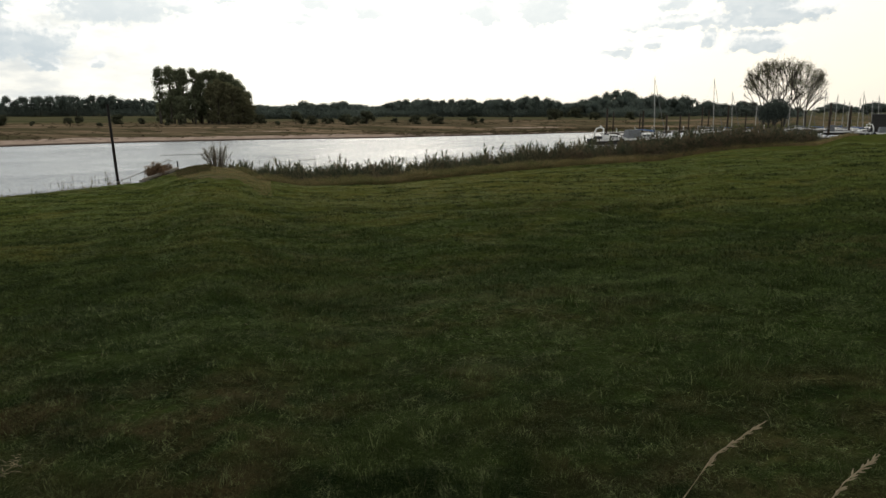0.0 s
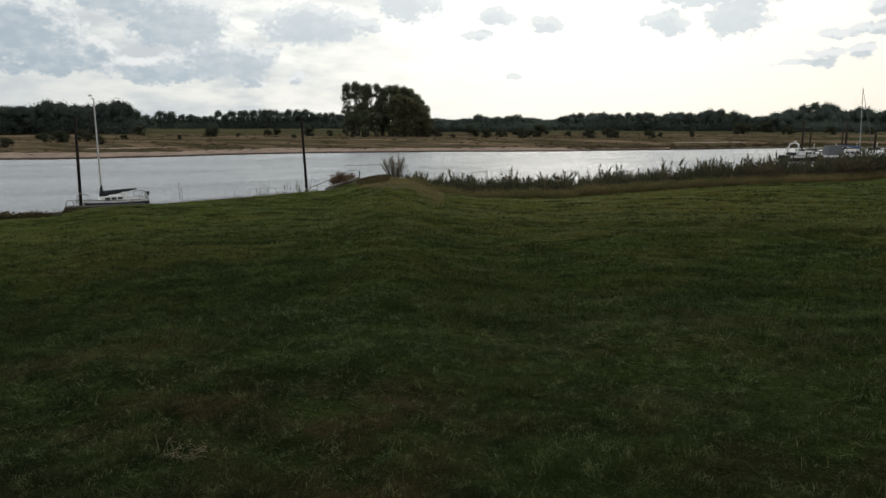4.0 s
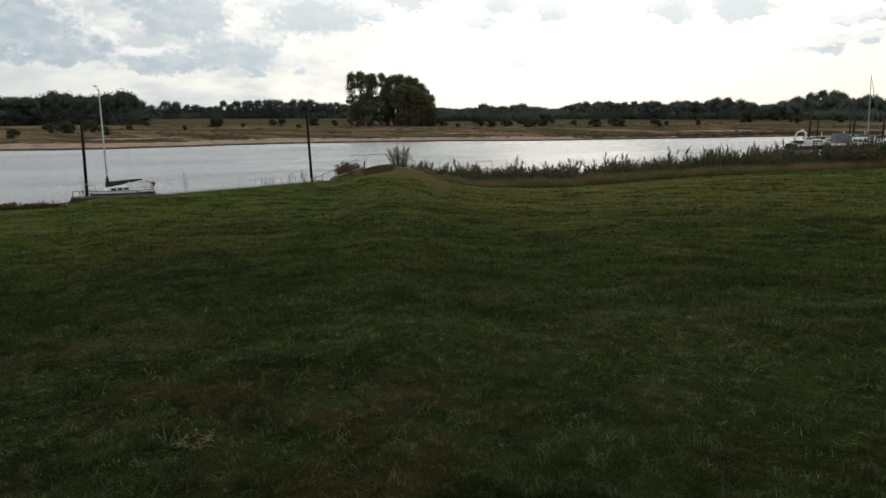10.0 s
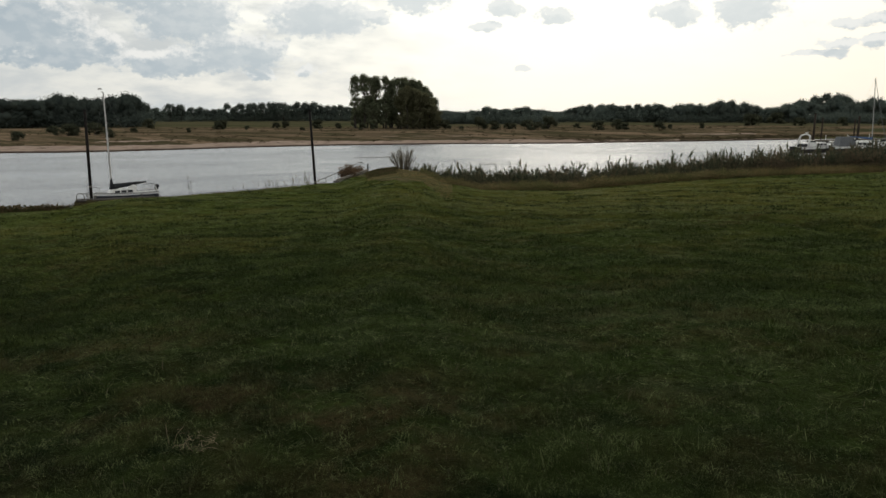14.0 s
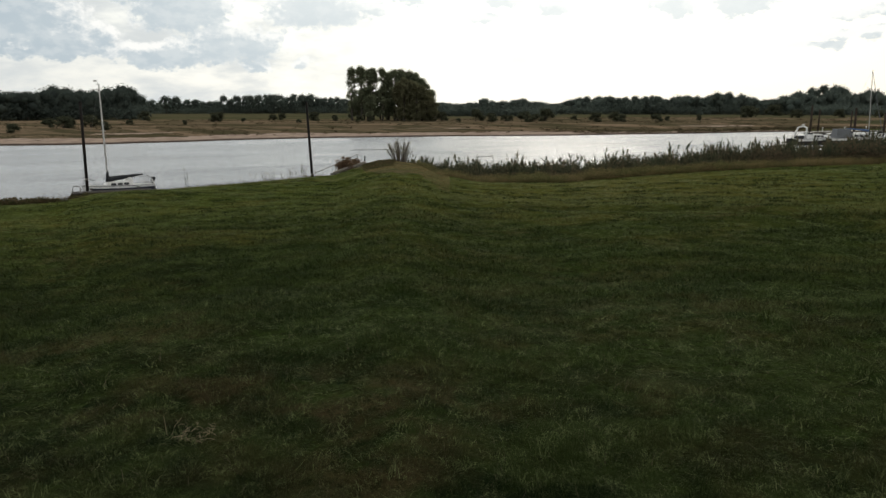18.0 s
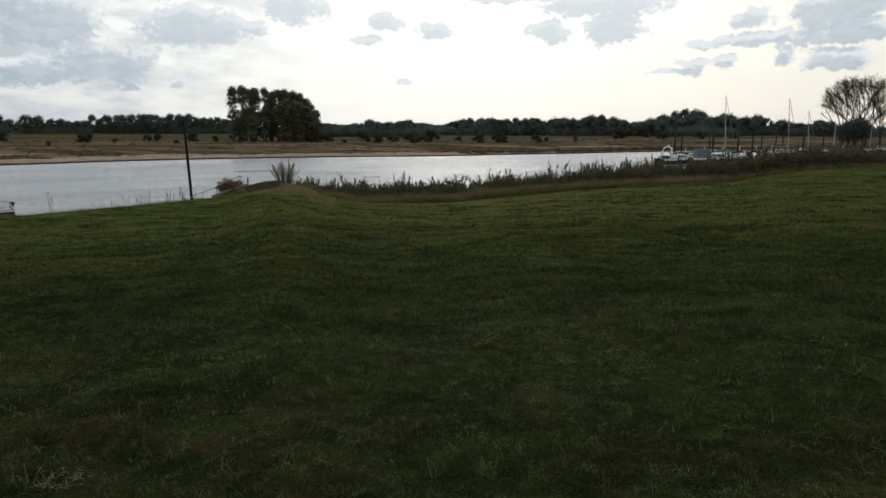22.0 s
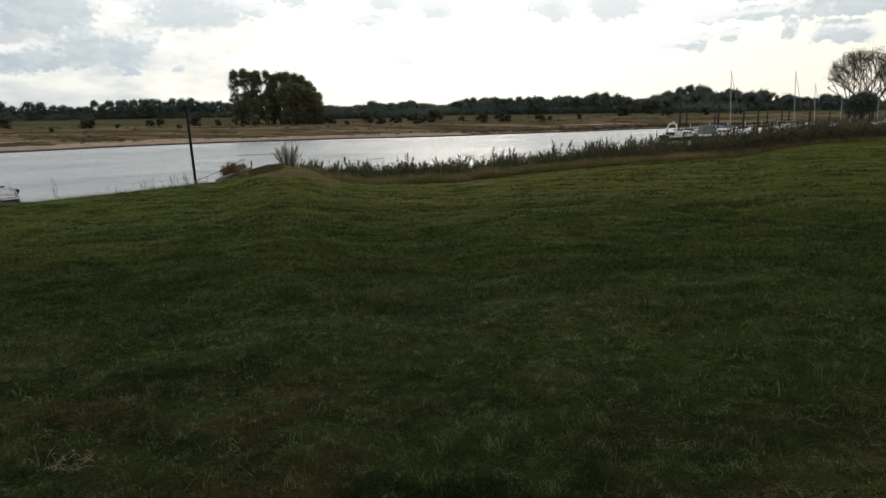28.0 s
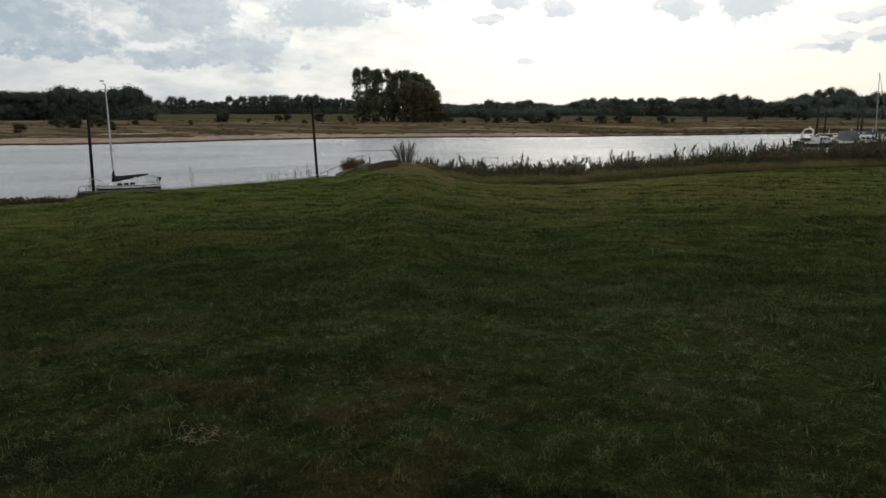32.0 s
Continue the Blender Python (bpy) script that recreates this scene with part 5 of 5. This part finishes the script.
# the small yacht at the landing stage
p_bow, p_stern = polar(-42.05, 64.4), polar(-37.2, 66.0)
mid = (p_bow + p_stern) / 2
heading = math.atan2((p_stern - p_bow).y, (p_stern - p_bow).x)
sailing_boat(Matrix.Translation(mid) @ Matrix.Rotation(heading, 4, "Z"), (p_stern - p_bow).length, 8.78, m_white,
             "small white and navy sailing yacht with a dark furled sail cover", detail=True)

# landing stage in front of it
stage_mid = (polar(-42.3, 57.5, 0.14) + polar(-36.1, 57.5, 0.14)) / 2
stage_turn = radians(39.6)
stage = thing("landing_stage", Matrix.Translation(stage_mid) @ Matrix.Rotation(stage_turn, 4, "Z"), "dark wet timber landing stage with a steel end rail", "jetty")
for k in range(34):
    b = part("plank", box(bmesh.new(), (0.14, 1.5, 0.045), bevel=0.006), m_wetwood, stage) if k == 0 else new("plank", first_plank)
    if k == 0:
        first_plank = b.data
    b.parent = stage
    b.matrix_basis = Matrix.Translation((-3.45 + 0.16 * k, 0, 0.66 + rng.uniform(-0.006, 0.006)))
for y in (-0.68, 0.68):
    part("beam", box(bmesh.new(), (5.5, 0.14, 0.22), (-0.8, y, 0.52), bevel=0.015), m_wetwood, stage)
for x in (-2.5, -0.7, 1.1):
    part("float", box(bmesh.new(), (1.7, 1.3, 0.55), (x, 0, 0.14), bevel=0.06), m_black, stage, "black plastic float")
bm = bmesh.new()
tube(bm, [(-3.4, -0.55, 0.62), (-3.4, -0.55, 1.05), (-3.3, -0.55, 1.2), (-3.0, -0.55, 1.2), (-2.9, -0.55, 1.05), (-2.9, -0.55, 0.62)], 0.035, 6)
part("end_rail", bm, m_rust, stage, "bent galvanised rail")
for x in (-2.2, 1.0):
    bm = tube(bmesh.new(), [(x, 0.55, 0.68), (x, 0.55, 0.90)], 0.05, 8)
    tube(bm, [(x - 0.12, 0.55, 0.86), (x + 0.12, 0.55, 0.86)], 0.03, 6)
    part("bollard", bm, m_rust, stage)


def pile(foot, top, wide, mat, label, group):
    """A driven mooring pile, slightly worn, with a collar and cap."""
    t = thing("mooring_pile", Matrix.Translation(foot), label, "pile", group)
    d = Vector(top) - Vector(foot)
    part("post", tube(bmesh.new(), [(0, 0, 0), d * 0.5, d], [wide * 0.54, wide * 0.5, wide * 0.45], 12), mat, t, "", True)
    part("cap", tube(bmesh.new(), [d, d + Vector((0, 0, 0.06)), d + Vector((0, 0, 0.12))], [wide * 0.50, wide * 0.50, wide * 0.25], 12), mat, t)
    part("collar", tube(bmesh.new(), [d * 0.36, d * 0.375], [wide * 0.6, wide * 0.6], 12), m_rust, t)
    return t


pile(polar(-41.69, 61.5, -2.0), polar(-41.54, 61.5, 7.28), 0.23, m_steel, "tall black steel mooring pile beside the landing stage", "landing piles")
pile(polar(-24.99, 58.5, -1.8), polar(-25.36, 58.5, 7.25), 0.21, m_steel, "tall black steel mooring pile leaning beside the landing steps", "landing piles")

# landing steps with handrail on the groyne
steps = thing("landing_steps", Matrix.Translation(polar(-22.0, 59.5, 1.4)), "concrete landing steps with a steel handrail down the bank", "steps")
origin = polar(-22.0, 59.5, 1.4)
A, B = polar(-20.85, 59.0, 2.42) - origin, polar(-23.4, 56.6, 1.80) - origin
run = (B - A)
part("kerb", box(bmesh.new(), (run.length, 0.22, 0.16), (A + B) / 2, run.to_track_quat("X", "Z").to_matrix(), 0.02), m_concrete, steps, "pale concrete kerb")
off = Vector((-0.35, 1.2, 0))
for k in range(8):
    c = A.lerp(B, (k + 0.5) / 8) + off * 0.5
    part("step", box(bmesh.new(), (run.length / 8 + 0.06, 1.0, 0.16), c + Vector((0, 0, -0.22)), Matrix.Rotation(math.atan2(run.y, run.x), 3, "Z"), 0.012), m_stone, steps)
H1, H2 = polar(-21.46, 60.0, 3.03) - origin, polar(-25.0, 58.0, 1.62) - origin
rail = part("handrail", tube(bmesh.new(), [H1 + Vector((0.25, 0.1, -0.15)), H1, H1.lerp(H2, 0.5) + Vector((0, 0, -0.06)), H2], 0.028, 6), m_rust, steps)
low = Vector((0, 0, -0.45))
for f, drop in ((0.0, 0.95), (0.22, 0.9), (0.52, 0.95), (0.80, 0.9), (1.0, 1.2)):
    q = H1.lerp(H2, f)
    part("rail_post", tube(bmesh.new(), [q, q + Vector((0.05, 0.0, -drop))], 0.026, 6), m_rust, steps)
part("guide_post", tube(bmesh.new(), [polar(-20.85, 60.4, 2.2) - origin, polar(-20.85, 60.4, 2.85) - origin], 0.06, 8), m_black, steps, "short dark post")

# ------------------------------------------------------------------ harbour
HARBOUR_PILES = [(13.08, 172, 7.15, 0.36), (13.57, 205, 6.1, 0.32), (15.84, 190, 6.6, 0.42), (17.59, 205, 5.4, 0.40), (18.6, 195, 5.5, 0.36), (19.2, 235, 5.6, 0.34),
                 (20.16, 250, 7.9, 0.34), (20.61, 240, 6.7, 0.32), (21.97, 225, 8.2, 0.40), (28.72, 225, 8.8, 0.48), (29.98, 235, 8.1, 0.46), (15.60, 235, 5.6, 0.32), (23.2, 245, 5.6, 0.34)]
for az, r, top, w in HARBOUR_PILES:
    pile(polar(az, r, -2.2), polar(az + rng.uniform(-0.03, 0.03), r, top), w * 1.25, m_pile, "brown weathered mooring pile in the harbour", "harbour piles")


def pontoon(az0, r0, az1, r1, label):
    a, b = polar(az0, r0), polar(az1, r1)
    d = b - a
    t = thing("pontoon", Matrix.Translation((a + b) / 2) @ Matrix.Rotation(math.atan2(d.y, d.x), 4, "Z"), label, "pontoon", "harbour pontoons")
    part("deck", box(bmesh.new(), (d.length, 2.2, 0.14), (0, 0, 0.62), bevel=0.02), m_timber, t, "weathered deck boards")
    for y in (-1.08, 1.08):
        part("edge_beam", box(bmesh.new(), (d.length, 0.16, 0.26), (0, y, 0.50), bevel=0.02), m_timber, t)
    count = max(2, int(d.length / 9))
    for k in range(count):
        x = d.length * ((k + 0.5) / count - 0.5)
        part("float", box(bmesh.new(), (2.2, 1.8, 0.7), (x, 0, 0.10), bevel=0.08), m_black, t)
        bm = tube(bmesh.new(), [(x + 2, 0.8, 0.68), (x + 2, 0.8, 1.65)], 0.09, 6)
        box(bm, (0.26, 0.26, 0.16), (x + 2, 0.8, 1.70), bevel=0.02)
        part("supply_post", bm, m_white, t, "white power and water post")
    return t


pontoon(13.0, 200, 22.2, 262, "long pale floating pontoon with mooring posts")
pontoon(23.0, 266, 33.5, 262, "long pale floating pontoon with mooring posts")
pontoon(27.0, 248, 34.5, 236, "long pale floating pontoon with mooring posts")

motor_cruiser(Matrix.Translation(polar(13.15, 150)) @ Matrix.Rotation(radians(212), 4, "Z") @ Matrix.Scale(1.05, 4), 8.2, "white motor boat with a moulded arch over the cockpit")
motor_cruiser(Matrix.Translation(polar(15.8, 154)) @ Matrix.Rotation(radians(190), 4, "Z") @ Matrix.Scale(1.12, 4), 8.4, "white motor cruiser with a grey canvas canopy", canopy=True, arch=False)
motor_cruiser(Matrix.Translation(polar(14.4, 160)) @ Matrix.Rotation(radians(25), 4, "Z"), 5.6, "small white motor boat at the pontoon", canopy=False, arch=False)
motor_cruiser(Matrix.Translation(polar(29.2, 232)) @ Matrix.Rotation(radians(150), 4, "Z"), 7.0, "white motor cruiser with a grey canvas canopy", canopy=True, arch=False)
motor_cruiser(Matrix.Translation(polar(30.9, 228)) @ Matrix.Rotation(radians(20), 4, "Z"), 7.4, "white motor cruiser with a moulded arch", canopy=False, arch=True)
motor_cruiser(Matrix.Translation(polar(32.4, 226)) @ Matrix.Rotation(radians(165), 4, "Z"), 7.0, "white motor cruiser with a grey canvas canopy", canopy=True, arch=False)
# bearing, distance, length, mast top, heading, lean, hull
YACHTS = [
    (16.72, 186, 9.0, 14.9, 185, 0.7, 0), (21.0, 222, 9.2, 15.7, 188, 0.8, 0), (22.3, 236, 7.4, 12.4, 170, 0.7, 1), (23.9, 240, 6.6, 8.5, 200, 0.0, 0),
    (26.1, 262, 6.8, 7.9, 30, 0.1, 0), (27.1, 270, 7.2, 10.5, 175, 0.6, 0), (27.4, 258, 6.4, 7.8, 150, -1.0, 1), (28.35, 250, 8.2, 13.2, 190, 0.3, 1),
    (29.05, 272, 7.6, 11.9, 20, 0.1, 0), (29.5, 275, 7.0, 10.1, 160, 0.0, 0), (29.85, 255, 6.8, 9.5, 200, 0.1, 1), (30.45, 268, 7.2, 10.5, 185, 0.0, 0),
    (30.8, 250, 7.8, 12.3, 170, 0.9, 0), (31.3, 246, 6.8, 9.7, 195, 0.7, 0), (31.7, 240, 7.4, 10.9, 185, 0.8, 0), (32.7, 250, 7.4, 11.4, 175, 0.2, 1), (33.6, 246, 7.0, 10.6, 190, 0.0, 0),
]
for az, r, length, top, turn, tilt, dark in YACHTS:
    sailing_boat(Matrix.Translation(polar(az, r)) @ Matrix.Rotation(radians(turn), 4, "Z") @ Matrix.Translation((length * 0.17, 0, 0)), length, top, m_navy if dark else m_white,
                 "dark blue sailing yacht with bare mast in the harbour" if dark else "white sailing yacht with bare mast in the harbour", "harbour boats", tilt=tilt)

# the dark floating boathouse
house = thing("boathouse", Matrix.Translation(polar(33.2, 238)) @ Matrix.Rotation(radians(-32), 4, "Z"), "low black-boarded floating boathouse with a flat pale-edged roof", "boathouse")
part("pontoon_base", box(bmesh.new(), (16, 8, 0.7), (0, 0, 0.2), bevel=0.05), m_black, house)
for k in range(32):
    b = new("board", first_board) if k else part("board", box(bmesh.new(), (0.48, 0.05, 5.2), bevel=0.008), m_black, house)
    if k == 0:
        first_board = b.data
    b.parent = house
    b.matrix_basis = Matrix.Translation((-7.75 + 0.5 * k, -3.9, 3.1))
part("wall", box(bmesh.new(), (15.9, 7.7, 5.2), (0, 0.05, 3.1)), m_black, house)
part("roof", box(bmesh.new(), (16.6, 8.6, 0.16), (0, 0, 5.78), bevel=0.03), m_greycanvas, house, "flat roof with a pale edge")
part("door", box(bmesh.new(), (1.1, 0.06, 2.1), (-3.25, -3.96, 1.6), bevel=0.01), m_pile, house)
for x in (1.5, 4.5):
    w = part("window", box(bmesh.new(), (1.3, 0.06, 0.9), (x, -3.96, 2.8), bevel=0.01), m_white, house)
    part("pane", box(bmesh.new(), (1.1, 0.04, 0.7), (x, -3.985, 2.8)), m_darkglass, w)

# ------------------------------------------------------------------ the lawn's grass
near_shapes = [tuft_shape(15, 1.0, 0.024, 0.34, 0.85, 2) for _ in range(24)]
mid_shapes = [tuft_shape(7, 1.0, 0.042, 0.36, 0.45, 1) for _ in range(24)]


def sward(name, shapes, mat, clumps, per, r0, r1, label):
    """Grass in clumps with thin gaps between, closest together where the camera stands."""
    r = np.exp(rng.uniform(math.log(r0), math.log(r1), clumps))
    az = np.radians(rng.uniform(-56, 44, clumps))
    cx, cy = r * np.sin(az), r * np.cos(az)
    reach = 0.045 * (r / 3.0) ** 0.7 * rng.uniform(0.6, 1.5, clumps)
    cx, cy, reach = np.repeat(cx, per), np.repeat(cy, per), np.repeat(reach, per)
    lush = np.repeat(rng.choice([0.45, 0.7, 0.9, 1.1, 1.7], clumps), per)
    dx, dy = rng.normal(size=clumps * per), rng.normal(size=clumps * per)
    x, y = cx + dx * reach, cy + dy * reach
    r, deg = np.hypot(x, y), np.degrees(np.arctan2(x, y))
    rim = bare_rim(deg + 0.8 * wobble(x, y, 1.6, 2.0)) + 1.5 * wobble(x, y, 2.0, 3.0) * ((deg > -22) & (deg < -12.5))
    strip = (r > shore(x, y)[0] - rim) & (rng.uniform(0, 1, len(r)) > 0.18)
    keep = (r < shore(x, y)[0] - 1.0) & ~strip & (r > 1.5)
    x, y, r, dx, dy, lush = x[keep], y[keep], r[keep], dx[keep], dy[keep], lush[keep]
    patch = np.clip(0.5 + 0.45 * wobble(x, y, 0.7, 5.0) + 0.45 * wobble(x, y, 0.23, 1.0), 0, 1)
    tall = (0.018 + 0.036 * patch) * lush * (0.6 + 0.7 * np.exp(-0.5 * (dx ** 2 + dy ** 2))) * rng.uniform(0.8, 1.2, len(r)) * np.interp(r, [0, 10, 20, 45], [1.0, 1.12, 1.1, 0.75])
    wide = 0.075 * (r / 3.0) ** 0.72 * rng.uniform(0.8, 1.3, len(r))
    out = 0.25 + 0.1 * rng.normal(size=len(r))
    places = np.stack([x, y, ground_z(x, y)[0] - 0.006, rng.uniform(0, 6.28, len(r)), wide, tall, dx * out, dy * out], -1)
    tagged(new(name, scatter(name, shapes, places, mat)), label, "grass", kind="stuff")


sward("lawn_grass", near_shapes, m_grass, 5000, 5, 2.1, 8.5, "short green and olive lawn grass with dry patches")
sward("lawn_grass", mid_shapes, m_grass_mid, 12000, 5, 6.5, 70.0, "short green lawn grass sloping down to the river")
# tussocks in a darker green, their shade put into the colour
r = np.exp(rng.uniform(math.log(7.0), math.log(58), 1000))
az = rng.uniform(-50, 34, 1000)
r, az = np.repeat(r, 9), np.repeat(az, 9)
x, y = r * np.sin(np.radians(az)) + rng.normal(size=len(r)) * 0.026 * r ** 0.8, r * np.cos(np.radians(az)) + rng.normal(size=len(r)) * 0.02
keep = r < shore(x, y)[0] - (bare_rim(az) + 1.5)
x, y, r = x[keep], y[keep], r[keep]
tagged(new("grass_tussocks", scatter("grass_tussocks", mid_shapes, np.stack([x, y, ground_z(x, y)[0] - 0.004, rng.uniform(0, 6.28, len(r)), 0.08 * (r / 3) ** 0.55 * rng.uniform(0.8, 1.3, len(r)), (0.045 + 0.0014 * r) * rng.uniform(0.8, 1.3, len(r)), 0 * r, 0 * r], -1), m_tuft_shaded)),
       "lawn tussocks coloured darker for their shade", "grass", kind="stuff")

# dark tufts added along the shallow ditch to stand in for its shade
rows = []
for (x0, y0), (x1, y1) in zip(DITCH, DITCH[1:]):
    count = int(46 * math.hypot(x1 - x0, y1 - y0))
    f = rng.uniform(0, 1, count)
    rows.append(np.stack([x0 + (x1 - x0) * f + rng.normal(size=count) * 0.13, y0 + (y1 - y0) * f + rng.normal(size=count) * 0.13], -1))
spots = np.concatenate(rows)
spots = spots[wobble(spots[:, 0], spots[:, 1], 1.0, 3.0) > -0.35]
x, y = spots[:, 0], spots[:, 1]
r = np.hypot(x, y)
tagged(new("ditch_sedge", scatter("ditch_sedge", mid_shapes, np.stack([x, y, ground_z(x, y)[0] - 0.004, rng.uniform(0, 6.28, len(r)), 0.16 * rng.uniform(0.7, 1.3, len(r)), 0.075 * rng.uniform(0.7, 1.3, len(r)), 0 * r, 0 * r], -1), m_tuft_shaded)),
       "dark tufts along a shallow ditch in the lawn, added for its shade", "grass", kind="stuff")

# dead stems lying on the lawn
heap = thing("dry_stems", Matrix.Translation((-2.33, 3.24, gz(-2.33, 3.24))), "small heap of dry broken stems and leaves on the lawn", "dry stems")
for k in range(44):
    p = Vector((rng.normal() * 0.085, rng.normal() * 0.06, 0.035 + abs(rng.normal()) * 0.02))
    a, l = rng.uniform(0, 6.28), rng.uniform(0.02, 0.06)
    d = Vector((math.cos(a), math.sin(a), rng.uniform(-0.15, 0.35))) * l
    part("stem", tube(bmesh.new(), [p - d * 0.5, p + Vector((0, 0, 0.006)), p + d * 0.5], [0.0014, 0.0013, 0.0009], 4), m_straw, heap)
for x0, lean_x in ((-0.20, -0.02), (-0.17, 0.07)):
    part("stem", tube(bmesh.new(), [(x0, 0.02, 0.0), (x0 + lean_x * 0.4, 0.02, 0.07), (x0 + lean_x, 0.03, 0.12)], [0.0019, 0.0015, 0.001], 5), m_straw, heap)


def seed_stalk(points, label):
    """A long dry grass stalk with a slim seed head."""
    base = Vector(points[0])
    t = thing("grass_stalk", Matrix.Translation(base), label, "grass stalk")
    pts = [Vector(p) - base for p in points]
    part("stalk", tube(bmesh.new(), pts, [0.00045 - 0.0003 * k / len(pts) for k in range(len(pts))], 5), m_straw, t)
    bm = bmesh.new()
    for k in range(34):
        f = rng.uniform(0.0, 1.0)
        q = pts[-3].lerp(pts[-2], f * 2) if f < 0.3 else pts[-2].lerp(pts[-1], (f - 0.3) / 0.8)
        d = (pts[-1] - pts[-2]).normalized() * 0.0034 + Vector(rng.normal(size=3) * 0.0008)
        tube(bm, [q, q + d * 0.5, q + d], [0.00016, 0.00038, 0.00006], 4)
    part("seed_head", bm, m_straw, t)
    return t


seed_stalk([(0.08, 0.07, 5.4), (0.112, 0.105, 6.65), (0.1307, 0.1285, 6.8492), (0.1419, 0.136, 6.8592), (0.1467, 0.14, 6.8623), (0.1708, 0.1475, 6.8741)], "dry pale grass stalk with a seed head close by")
seed_stalk([(0.12, 0.05, 5.4), (0.163, 0.082, 6.70), (0.18, 0.1103, 6.8604), (0.1862, 0.1145, 6.8643), (0.2035, 0.1218, 6.8721)], "dry pale grass stalk bent over close by")
